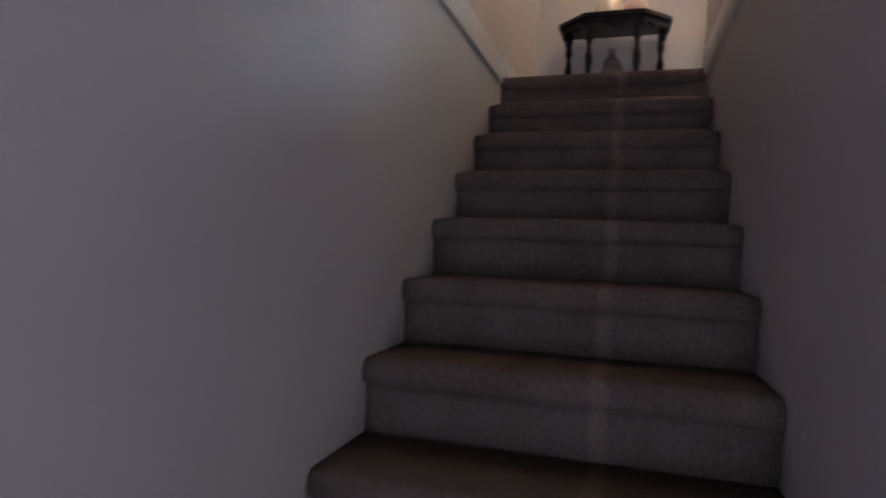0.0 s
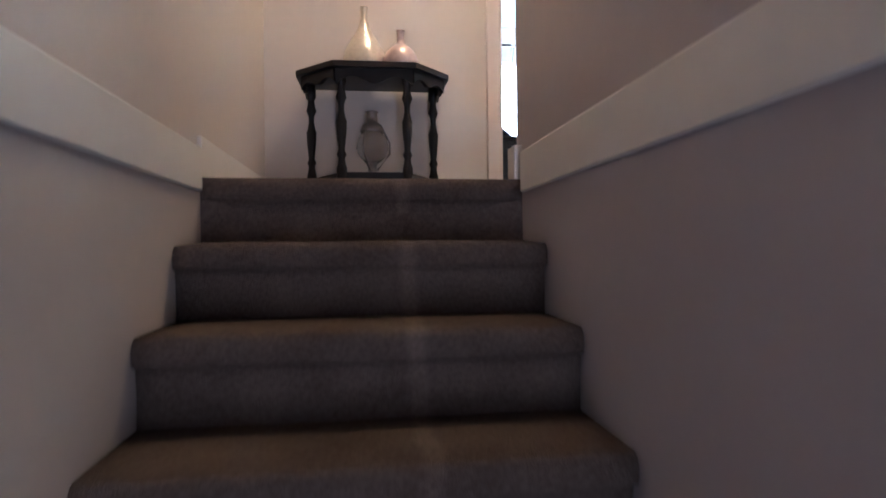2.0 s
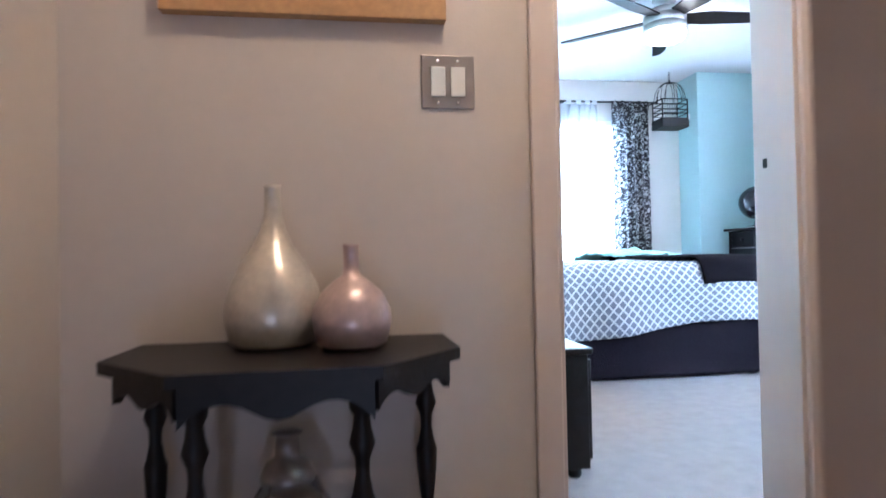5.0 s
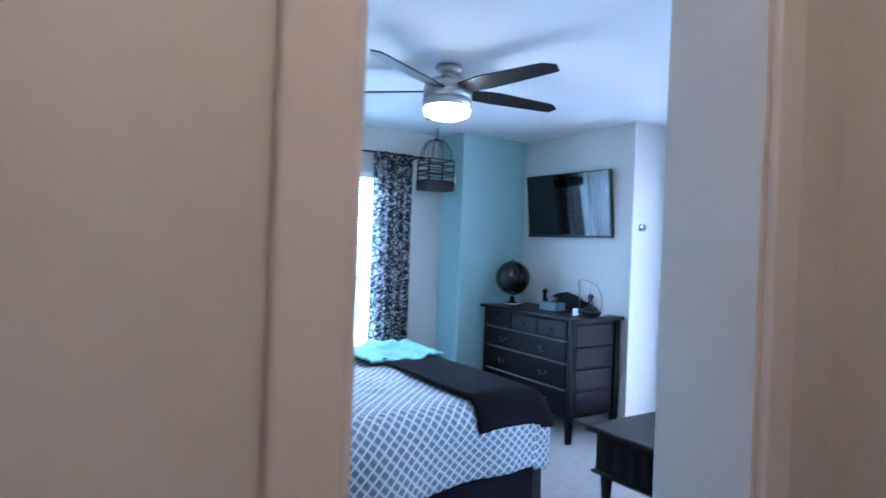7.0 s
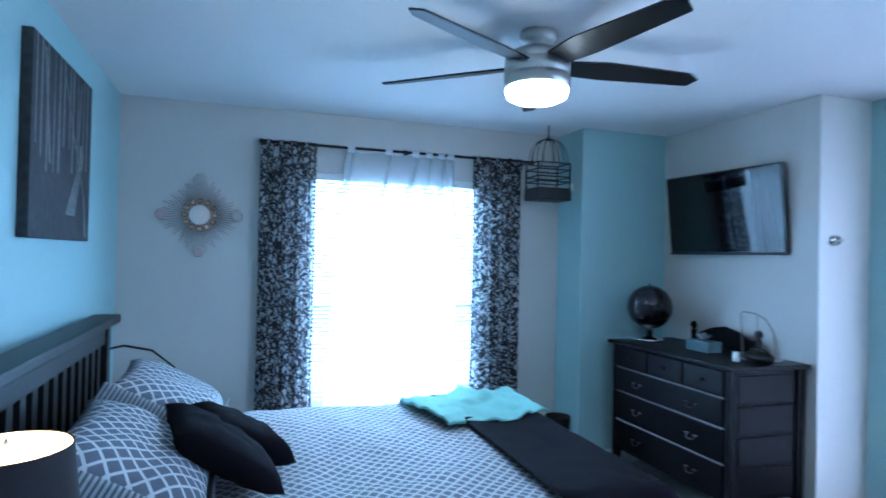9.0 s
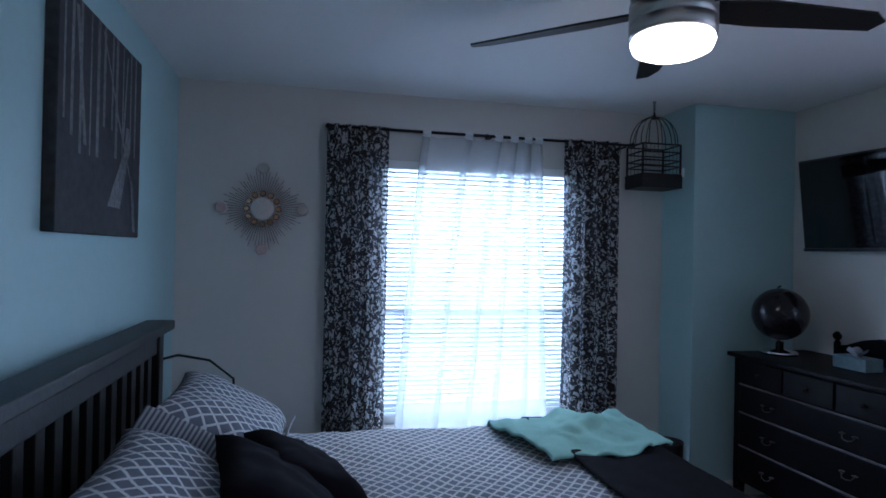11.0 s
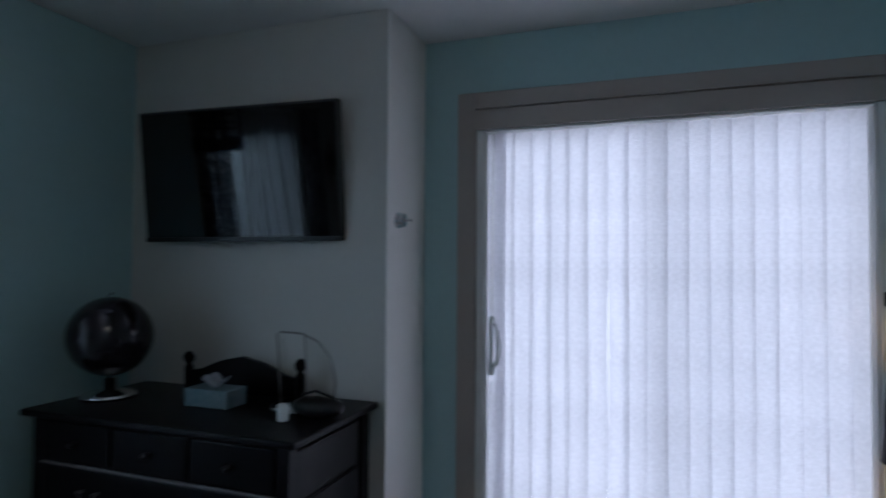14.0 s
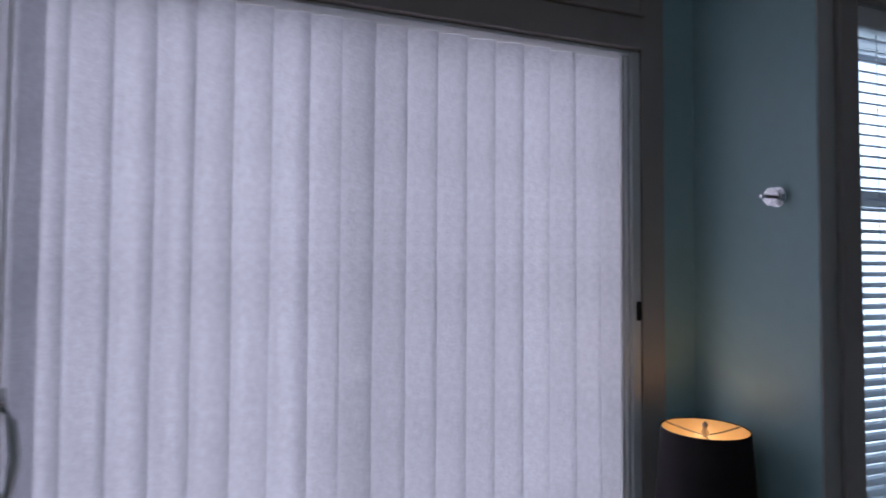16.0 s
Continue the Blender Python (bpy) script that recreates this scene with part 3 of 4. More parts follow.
# the pull handle on the sliding sash
hb = bmesh.new()
add_box(hb, SLX - 0.030, SLX - 0.018, 3.300, 3.322, 0.985, 1.235, 0.005)
add_box(hb, SLX - 0.020, SLX + 0.012, 3.303, 3.318, 0.995, 1.025, 0.004)
add_box(hb, SLX - 0.020, SLX + 0.012, 3.303, 3.318, 1.195, 1.225, 0.004)
add_tube(hb, [(SLX - 0.024, 3.300, 1.02), (SLX - 0.040, 3.280, 1.05), (SLX - 0.048, 3.270, 1.11), (SLX - 0.040, 3.280, 1.17), (SLX - 0.024, 3.300, 1.20)], 0.009, 8)
tagged(mesh_ob("handle", hb, M_WHITE, sl, True), "white bowed pull handle")
box("latch", SLX - 0.020, SLX - 0.010, SY0 + 0.004, SY0 + 0.017, 1.315, 1.365, M_BLACKMETAL, 0.003, sl)

vb = thing("vertical_blind", (SLX, 2.64, SH), "white cloth vertical blind drawn across the sliding door", "blind")
box("valance", -0.026, -0.001, SY0 - 2.64 + 0.001, SY1 - 2.64 - 0.001, 0.001, 0.086, M_TAUPE, 0.003, vb)
box("top_strip", -0.034, -0.001, SY0 - 2.64 - 0.004, SY1 - 2.64 + 0.004, 0.0885, 0.097, M_TAUPE, 0.002, vb)


def vane_mesh(w, h, seed):
    """One flat cloth strip with a shallow curl at its edges and a slow ripple down its length."""
    bm = bmesh.new()
    n, m = 8, 14
    vs = [[bm.verts.new((0.0035 * (2 * i / n - 1) ** 4 + 0.0016 * math.sin(j * 0.9 + seed), (i / n - 0.5) * w + 0.0025 * noise.noise((seed * 3.1, j * 0.22, 0.5)), -h * j / m)) for j in range(m + 1)] for i in range(n + 1)]
    for i in range(n):
        for j in range(m):
            bm.faces.new((vs[i][j], vs[i + 1][j], vs[i + 1][j + 1], vs[i][j + 1]))
    return bm


PITCH = 0.0762
rv = random.Random(4)
kinds = []
for k in range(19):
    if k < 6:
        o = mesh_ob("vane", vane_mesh(0.0845, SH - 0.07, k * 1.7), M_VANE, vb, True)
        kinds.append(o)
    else:
        o = new("vane", kinds[k % 6].data)
        o.parent = vb
    o.location = (0.026 + 0.0015 * rv.uniform(-1, 1), min(0.662, 0.697 - k * PITCH) + rv.uniform(-0.0015, 0.0015) - (0.005 if k == 7 else 0.0), -0.013)
    o.rotation_euler = (radians(rv.uniform(-0.10, 0.10)), 0, radians(-11 + rv.uniform(-1.5, 1.5)))
tube("wand", [(0.008, 0.672, -0.013), (0.008, 0.676, -1.0)], 0.003, M_WHITE, vb, 6)


# ---- curtains ----
rod = thing("curtain_rod", (1.66, BY1 - 0.09, 2.205), "black metal curtain rod over the large window", "curtain rod")
tube("bar", [(-0.02, 0, 0), (1.90, 0, 0)], 0.009, M_BLACKMETAL, rod)
for x in (-0.03, 1.91):
    lathe("finial", [(0.004, -0.016), (0.014, -0.012), (0.016, 0), (0.012, 0.012), (0.003, 0.017)], M_BLACKMETAL, rod, 12, (x, 0, 0))
for x in (0.02, 0.95, 1.86):
    bb = bmesh.new()
    add_tube(bb, [(x, 0.0, -0.012), (x, 0.082, -0.012)], 0.006, 6)
    add_box(bb, x - 0.012, x + 0.012, 0.082, 0.088, -0.05, 0.03, 0.002)
    mesh_ob("bracket", bb, M_BLACKMETAL, rod)


def curtain(name, x0, x1, waves, mat, label, depth, top=2.22, low=0.03, y=BY1 - 0.09, flare=0.0, nu=90, seed=0, group="curtains"):
    """A hanging curtain: folds that deepen and drift towards the hem."""
    w = x1 - x0

    def at(u, v):
        ph = 2 * math.pi * waves * u + seed
        d = depth * (0.45 + 0.55 * v)
        drift = 0.012 * noise.noise((u * 6 + seed, v * 2.2, 0.3)) * v
        return (x0 + w * u + flare * (u - 0.5) * v + drift, y + d * math.sin(ph + 0.6 * math.sin(3 * v + u * 4)) + 0.25 * d * math.sin(2.3 * ph + v), top - (top - low) * v)

    ob = cloth(name, nu, 24, at, mat, None, 0, lambda u, v: (u * w * 1.7 + seed, v * (top - low)))
    return tagged(ob, label, "curtain", group)


curtain("patterned_curtain", 1.625, 1.985, 4.5, M_DAMASK, "dark floral patterned curtain hanging from the rod", 0.030, seed=0.4)
curtain("patterned_curtain", 3.10, 3.475, 4.5, M_DAMASK, "dark floral patterned curtain hanging from the rod", 0.030, seed=2.1)


def sheer_panel(folds, y, top, low):
    """A voile panel with narrow doubled pleats; folds lists each pleat's place at the top and at the hem."""
    w = 0.048
    stops = []
    for i, (a, b) in enumerate(folds):
        stops += [(a - w / 2, b - w / 2, 0.0), (a + w / 2, b + w / 2, 0.002), (a - w / 2, b - w / 2, 0.010), (a + w / 2, b + w / 2, 0.018)]
        if i + 1 < len(folds):
            c, d = folds[i + 1]
            stops += [(a + (c - a) * q, b + (d - b) * q, 0.018 - 0.018 * q + 0.006 * math.sin(9 * q + i)) for q in (0.3, 0.5, 0.7)]
    n = len(stops) - 1

    def at(u, v):
        i = min(n, round(u * n))
        a, b, d = stops[i]
        x = a + (b - a) * v ** 0.8 + 0.006 * noise.noise((i * 0.4, v * 3, 2.0)) * v
        sag = 0.012 * abs(math.sin(math.pi * (i % 7) / 6.0)) if i % 7 > 3 else 0.0
        return (x, y + d + 0.008 * math.sin(5 * v + i * 0.5) * v, top - sag * (1 - v) - (top - low) * v)

    ob = cloth("sheer_curtain", n, 24, at, M_SHEER, None, 0, lambda u, v: (u * 1.6, v * 2.1))
    for a, b in folds:
        def loop(u, v, a=a):
            q = 2 * math.pi * v
            return (a + (u - 0.5) * 0.05, y + 0.009 - 0.014 * math.sin(q), 2.2 + (0.018 * math.cos(q) if math.cos(q) > 0 else 0.032 * math.cos(q)))
        tagged(cloth("tab", 2, 12, loop, M_TAB, ob), "white cloth tab over the rod")
    return tagged(ob, "white sheer voile curtain hung by narrow tabs", "curtain", "sheer curtains")


sheer_panel([(2.21, 2.05), (2.47, 2.26), (2.66, 2.46), (2.76, 2.645), (2.85, 2.85), (2.92, 2.99)], BY1 - 0.10, 2.185, 0.06)

# ---- bed ----
EX0, EX1, EY0, EY1, EZ = 0.95, 2.99, 2.87, 4.44, 0.66
bed = thing("bed", (EX0, (EY0 + EY1) / 2, 0), "made bed with a dark slatted headboard and trellis duvet", "bed")
HW = (EY1 - EY0) / 2
BL = EX1 - EX0
box("base", 0.04, BL - 0.02, -HW - 0.006, HW - 0.02, 0.012, 0.34, M_BEDBASE, 0.02, bed)
box("mattress", 0.04, BL - 0.02, -HW + 0.01, HW - 0.01, 0.342, EZ - 0.035, M_WHITE, 0.06, bed)
for x, y in ((BL - 0.07, -HW + 0.06), (BL - 0.07, HW - 0.06), (0.10, -HW + 0.06), (0.10, HW - 0.06)):
    lathe("foot", [(0.03, 0), (0.035, 0.03), (0.022, 0.05), (0.03, 0.072)], M_BLACKWOOD, bed, 12, (x, y, 0))
prism("foot_post", [(BL - 0.035, 0.02), (BL + 0.03, 0.0), (BL + 0.05, 0.0), (BL + 0.03, 0.12), (BL + 0.025, 0.36), (BL - 0.02, 0.36)], "y", -HW + 0.0, -HW + 0.06, M_BLACKWOOD, bed)
prism("foot_post", [(BL - 0.035, 0.02), (BL + 0.03, 0.0), (BL + 0.05, 0.0), (BL + 0.03, 0.12), (BL + 0.025, 0.36), (BL - 0.02, 0.36)], "y", HW - 0.06, HW, M_BLACKWOOD, bed)
# headboard
hx0, hx1 = -0.075, -0.025
box("headboard_post", hx0 - 0.005, hx1 + 0.01, -HW - 0.01, -HW + 0.06, 0, 1.12, M_BLACKWOOD, 0.005, bed)
box("headboard_post", hx0 - 0.005, hx1 + 0.01, HW - 0.06, HW + 0.01, 0, 1.12, M_BLACKWOOD, 0.005, bed)
box("headboard_cap", hx0 - 0.025, hx1 + 0.045, -HW - 0.05, HW + 0.05, 1.122, 1.162, M_BLACKWOOD, 0.006, bed)
box("headboard_rail", hx0, hx1, -HW + 0.06, HW - 0.06, 1.03, 1.12, M_BLACKWOOD, 0.004, bed)
box("headboard_rail", hx0, hx1, -HW + 0.06, HW - 0.06, 0.46, 0.56, M_BLACKWOOD, 0.004, bed)
for k in range(13):
    y = -HW + 0.12 + k * (2 * HW - 0.24) / 12
    box("slat", hx0 + 0.012, hx1 - 0.012, y - 0.028, y + 0.028, 0.56, 1.03, M_BLACKWOOD, 0.003, bed)


def drape(x0, x1, overhang, end_hang, lift, seed, amp=0.012, edge=0.11, near=None):
    """Points of a cover laid over the mattress: flat on top, rolled over the edges, hanging with folds."""
    near = overhang if near is None else near
    flat = 2 * HW - 2 * edge + 0.06
    arc = edge * math.pi / 2

    def cross(s):
        """From a length across the bed to (y, z, how far down the side)."""
        half = flat / 2
        a = abs(s)
        if a <= half:
            return s, EZ + lift, 0.0
        if a <= half + arc:
            q = (a - half) / edge
            return math.copysign(half + edge * math.sin(q), s), EZ + lift - edge * (1 - math.cos(q)), 0.0
        return math.copysign(half + edge, s), EZ + lift - edge - (a - half - arc), a - half - arc

    lo, hi = -(flat / 2 + arc + near), flat / 2 + arc + overhang
    length = x1 - x0

    def at(u, v):
        s = lo + (hi - lo) * v
        y, z, down = cross(s)
        tip = length + end_hang
        d = u * tip
        x = x0 + min(d, length)
        if d > length:
            r = 0.09
            q = d - length
            if q < r * 1.57:
                x += r * math.sin(q / r)
                z -= r * (1 - math.cos(q / r)) if down == 0 else 0.02
            else:
                x += r
                z -= (r + (q - r * 1.57)) if down == 0 else 0.02
        fold = amp * noise.noise((x * 2.6 + seed, s * 2.6, seed)) + 0.4 * amp * noise.noise((x * 9 + seed, s * 9, 1.0))
        if down > 0:
            y += math.copysign(0.01 + 0.04 * down + 0.022 * min(1, down * 5) * math.sin(x * 11 + seed + 2 * noise.noise((x * 2, seed, 0))), s)
            z += (0.03 * math.sin(x * 4 + seed) + 0.07 * (x / BL - 0.7)) * min(1, down * 4)
        else:
            z += fold
        return (x, y, max(z, 0.06))

    return at, lambda u, v: (u * (length + end_hang), lo + (hi - lo) * v)


at, uv = drape(0.35, BL - 0.05, 0.22, 0.12, 0.0, 1.0, 0.022, near=0.26)
cloth("duvet", 90, 90, at, M_DUVET, bed, 0.012, uv)

throw_at, throw_uv = drape(1.62, BL - 0.03, 0.10, 0.10, 0.036, 3.0, 0.010, near=0.05)


def throw_place(u, v):
    x, y, z = throw_at(u, v)
    return (x + EX0, y + (EY0 + EY1) / 2, z + 0.004 * noise.noise((x * 14, y * 14, 0)))


tagged(cloth("throw_blanket", 40, 60, throw_place, M_NAVY, None, 0.012, throw_uv), "dark plum throw blanket laid across the bed's foot", "blanket")


def mint_place(u, v):
    x = 2.45 + 0.62 * u - 0.09 * v + 0.03 * math.sin(7 * v + 1.0) * (1 - u)
    y = 3.80 + 0.72 * v + 0.12 * u - 0.06 * math.sin(3 * u) + 0.025 * math.sin(9 * u)
    fold = 0.035 * math.exp(-((u - 0.38 - 0.2 * v) / 0.07) ** 2) + 0.042 * math.exp(-((u - 0.72 + 0.15 * v) / 0.08) ** 2) + 0.028 * math.exp(-((v - 0.30 - 0.25 * u) / 0.06) ** 2)
    crumple = 0.016 * noise.noise((x * 9, y * 9, 4)) + 0.008 * noise.noise((x * 22, y * 22, 7))
    edge_drop = 0.40 * max(0, (y - 4.30) / 0.3) ** 2 + 0.3 * max(0, (x - 3.03) / 0.2) ** 2
    return (x, y, EZ + 0.042 + 0.014 * math.sin(math.pi * min(1, v * 1.4)) + fold * (0.35 + 0.65 * v) + crumple - edge_drop)


tagged(cloth("fleece_blanket", 70, 60, mint_place, M_MINT, None, 0.014), "crumpled mint green fleece blanket on the bed", "blanket")


M_TICKING = material("ticking_stripe", (0.10, 0.10, 0.13), 0.85, vary=0.1)
_nt = M_TICKING.node_tree
_uv, _wave = _nt.nodes.new("ShaderNodeUVMap"), _nt.nodes.new("ShaderNodeTexWave")
_wave.inputs["Scale"].default_value = 16
_nt.links.new(_uv.outputs[0], _wave.inputs["Vector"])
_mix = _nt.nodes.new("ShaderNodeMix")
_mix.data_type = "RGBA"
_mix.inputs[6].default_value, _mix.inputs[7].default_value = (0.09, 0.09, 0.12, 1), (0.50, 0.51, 0.53, 1)
_nt.links.new(_wave.outputs["Fac"], _mix.inputs[0])
_nt.links.new(_mix.outputs[2], _nt.nodes["Principled BSDF"].inputs["Base Color"])


def pillow(name, at, size, tilt, yaw, mat, label, group, seed=0, puff=0.16):
    """A stuffed pillow with pinched corners; it leans back by tilt degrees."""
    w, h = size

    def skin(side):
        def f(u, v):
            a, b = 2 * u - 1, 2 * v - 1
            full = max(0.0, (1 - a ** 4) * (1 - b ** 4)) ** 0.5
            py, pz = 1 - 0.10 * (1 - b * b), 1 - 0.10 * (1 - a * a)
            crease = 0.012 * noise.noise((u * 5 + seed, v * 5, seed))
            return (side * (puff / 2 * full + crease * full), a * w / 2 * py, b * h / 2 * pz)
        return f

    bm = bmesh.new()
    layer = bm.loops.layers.uv.new("UVMap")
    n = 24
    for side in (-1, 1):
        f = skin(side)
        vs = [[bm.verts.new(f(i / n, j / n)) for j in range(n + 1)] for i in range(n + 1)]
        for i in range(n):
            for j in range(n):
                face = bm.faces.new((vs[i][j], vs[i + 1][j], vs[i + 1][j + 1], vs[i][j + 1]))
                for loop, (a, b) in zip(face.loops, ((i, j), (i + 1, j), (i + 1, j + 1), (i, j + 1))):
                    loop[layer].uv = (a / n * w, b / n * h)
    bmesh.ops.remove_doubles(bm, verts=bm.verts, dist=0.0005)
    ob = mesh_ob(name, bm, mat, None, True)
    ob.matrix_world = pose(*at) @ pose(0, 0, 0, 0, 0, yaw) @ pose(0, 0, 0, 0, -tilt, 0)
    if puff > 0.15:
        def band(u, v):
            t = 2 * u
            a, c = (-1, 1 - 2 * t) if t < 1 else (-1 + 2 * (t - 1), -1)
            full = 0.055 * (1 - 0.5 * abs(2 * v - 1)) 
            return ((v - 0.5) * 0.11, a * w / 2 * (1 - 0.10 * (1 - c * c)) * 0.985 - (full * 0.3 if t < 1 else 0), c * h / 2 * (1 - 0.10 * (1 - a * a)) * 0.985 - (0 if t < 1 else full * 0.3))
        tagged(cloth("edge_band", 60, 6, band, M_TICKING, ob, 0.004, lambda u, v: (u * (w + h), v)), "narrow striped edging")
    return tagged(ob, label, "pillow", group)


pillow("pillow", (1.25, 3.22, 0.82), (0.72, 0.50), 60, 0, M_PILLOW, "grey and white trellis pillow against the headboard", "bed pillows", 1, 0.20)
pillow("pillow", (1.25, 4.04, 0.82), (0.72, 0.50), 60, 0, M_PILLOW, "grey and white trellis pillow against the headboard", "bed pillows", 2, 0.20)
pillow("cushion", (1.49, 3.34, 0.82), (0.44, 0.40), 56, 10, M_NAVY, "dark plum cushion leaning on the pillows", "bed cushions", 3, 0.13)
pillow("cushion", (1.55, 3.60, 0.785), (0.38, 0.35), 60, 18, M_NAVY, "dark plum cushion leaning on the pillows", "bed cushions", 4, 0.13)


# ---- lamps ----
def table_lamp(at, r0, r1, h, stem, label):
    """A drum lamp with a dark shade lined in gold, a spider and finial on top, and a slim metal stem."""
    l = thing("table_lamp", at, label, "lamp", "table lamps")
    z0, z1 = stem, stem + h
    lathe("base", [(0.075, 0), (0.078, 0.012), (0.03, 0.022), (0.012, 0.04), (0.014, z0 * 0.5), (0.022, z0 * 0.55), (0.011, z0 * 0.6), (0.010, z0 + 0.03)], M_CHROME, l, 20)
    lathe("shade", [(r1, z0), (r0, z1)], M_SHADE, l, 40, cap=False)
    lathe("lining", [(r1 - 0.003, z0 + 0.001), (r0 - 0.003, z1 - 0.001)], M_SHADE_IN, l, 40, cap=False)
    b = bmesh.new()
    for k in range(3):
        a = 2 * math.pi * k / 3 + 0.4
        add_tube(b, [(0, 0, z1 - 0.018), (0.5 * r0 * math.cos(a), 0.5 * r0 * math.sin(a), z1 - 0.012), ((r0 - 0.003) * math.cos(a), (r0 - 0.003) * math.sin(a), z1 - 0.003)], 0.002, 6)
    mesh_ob("spider", b, M_NICKEL, l, True)
    lathe("finial", [(0.004, z1 - 0.02), (0.009, z1 - 0.01), (0.004, z1), (0.007, z1 + 0.008), (0.001, z1 + 0.016)], M_NICKEL, l, 12)
    return l


def nightstand(name, at, w, d, h, label):
    n = thing(name, at, label, "nightstand", "nightstands")
    box("top", -w / 2 - 0.015, w / 2 + 0.015, -d / 2 - 0.015, d / 2 + 0.015, h - 0.025, h, M_BLACKWOOD, 0.006, n)
    box("body", -w / 2, w / 2, -d / 2, d / 2, 0.06, h - 0.025, M_BLACKWOOD, 0.004, n)
    for k in range(2):
        z0 = 0.09 + k * (h - 0.12) / 2
        box("drawer", w / 2, w / 2 + 0.014, -d / 2 + 0.02, d / 2 - 0.02, z0, z0 + (h - 0.15) / 2, M_BLACKWOOD, 0.004, n)
        lathe("knob", [(0.006, 0), (0.012, 0.012), (0.002, 0.02)], M_NICKEL, n, 10, (w / 2 + 0.02, 0, z0 + 0.09))
    for x in (-w / 2 + 0.03, w / 2 - 0.03):
        for y in (-d / 2 + 0.03, d / 2 - 0.03):
            lathe("foot", [(0.016, 0), (0.022, 0.03), (0.018, 0.06)], M_BLACKWOOD, n, 10, (x, y, 0))
    return n


nightstand("nightstand", (1.09, 2.43, 0), 0.40, 0.42, 0.62, "black painted nightstand beside the bed")
nightstand("nightstand", (4.77, 1.875, 0), 0.30, 0.28, 0.58, "black painted nightstand in the alcove corner")
table_lamp((1.155, 2.43, 0.62), 0.105, 0.13, 0.25, 0.26, "lit table lamp with a black drum shade")
table_lamp((4.775, 1.865, 0.58), 0.098, 0.117, 0.25, 0.248, "lit table lamp with a black drum shade")

low = thing("low_cabinet", (1.13, 1.74, 0), "low black wooden cabinet on small round feet", "cabinet")
box("body", -0.20, 0.21, -0.22, 0.22, 0.035, 0.40, M_BLACKWOOD, 0.004, low)
box("top", -0.21, 0.222, -0.232, 0.232, 0.4005, 0.42, M_BLACKWOOD, 0.005, low)
box("door", 0.2105, 0.224, -0.205, 0.205, 0.06, 0.38, M_BLACKWOOD, 0.003, low)
lathe("knob", [(0.004, 0), (0.012, 0.006), (0.012, 0.014), (0.002, 0.02)], M_NICKEL, low, 10, (0.238, 0.16, 0.22))
for x in (-0.16, 0.17):
    for y in (-0.18, 0.18):
        lathe("foot", [(0.018, 0), (0.024, 0.012), (0.020, 0.036)], M_BLACKWOOD, low, 12, (x, y, 0))

cord = tube("lamp_cord", [(0.90, 4.44, 0.99), (0.98, 4.52, 1.0), (1.10, 4.60, 0.96), (1.20, 4.66, 0.86), (1.22, 4.70, 0.55), (1.22, 4.72, 0.02), (1.24, 4.95, 0.006)], 0.006, M_BLACKMETAL)
tagged(cord, "dark power cord hanging over the headboard's end", "cable")

# ---- ceiling fan ----
FX, FY = 2.70, 3.416
fan = thing("ceiling_fan", (FX, FY, CEIL), "brushed nickel ceiling fan with dark blades and a lit glass", "ceiling fan")
lathe("canopy", [(0.075, 0), (0.078, -0.025), (0.066, -0.042), (0.045, -0.048), (0.045, -0.066), (0.06, -0.070)], M_NICKEL, fan, 32)
lathe("motor", [(0.05, -0.069), (0.105, -0.083), (0.134, -0.098), (0.139, -0.127), (0.135, -0.130), (0.139, -0.134), (0.139, -0.182), (0.135, -0.185), (0.139, -0.189), (0.139, -0.232), (0.125, -0.237)], M_NICKEL, fan, 40)
lathe("light_glass", [(0.130, -0.237), (0.134, -0.249), (0.124, -0.276), (0.09, -0.292), (0.045, -0.299), (0.004, -0.301)], M_DIFFUSER, fan, 40)


def blade():
    """A blade that flares towards its cut-off tip, pitched on its arm."""
    out = [(0.13, -0.055), (0.30, -0.075), (0.69, -0.050), (0.75, -0.010), (0.73, 0.045), (0.30, 0.06), (0.13, 0.05)]
    bm = bmesh.new()
    add_prism(bm, out, "z", -0.004, 0.004)
    bmesh.ops.transform(bm, matrix=pose(0, 0, 0, -13, 0, 0), verts=bm.verts)
    return bm


first_blade = mesh_ob("blade", blade(), M_BLACKWOOD, fan)
for k in range(5):
    o = first_blade if k == 0 else new("blade", first_blade.data)
    o.parent = fan
    o.matrix_basis = pose(0, 0, -0.140, 0, 0, -7 + 72 * k)

# ---- bird cage hung from the ceiling ----
cage = thing("bird_cage", (3.585, 4.93, 1.900), "black wire bird cage with a domed top hung on a chain", "bird cage")
cb = bmesh.new()
add_box(cb, -0.135, 0.135, -0.10, 0.10, 0.0, 0.085, 0.004)
mesh_ob("tray", cb, M_BLACKMETAL, cage)
cb = bmesh.new()
for x in (-0.125, 0.125):
    for y in (-0.09, 0.09):
        add_tube(cb, [(x, y, 0.07), (x, y, 0.26)], 0.007, 6)
for z in (0.13, 0.165, 0.215, 0.262):
    add_tube(cb, [(-0.125, -0.09, z), (0.125, -0.09, z), (0.125, 0.09, z), (-0.125, 0.09, z), (-0.125, -0.09, z)], 0.005, 6)
mesh_ob("frame", cb, M_BLACKMETAL, cage, True)
cb = bmesh.new()
for k in range(11):
    x = -0.125 + 0.025 * k
    for y in (-0.09, 0.09):
        add_tube(cb, [(x, y, 0.07), (x, y, 0.262)], 0.0018, 4)
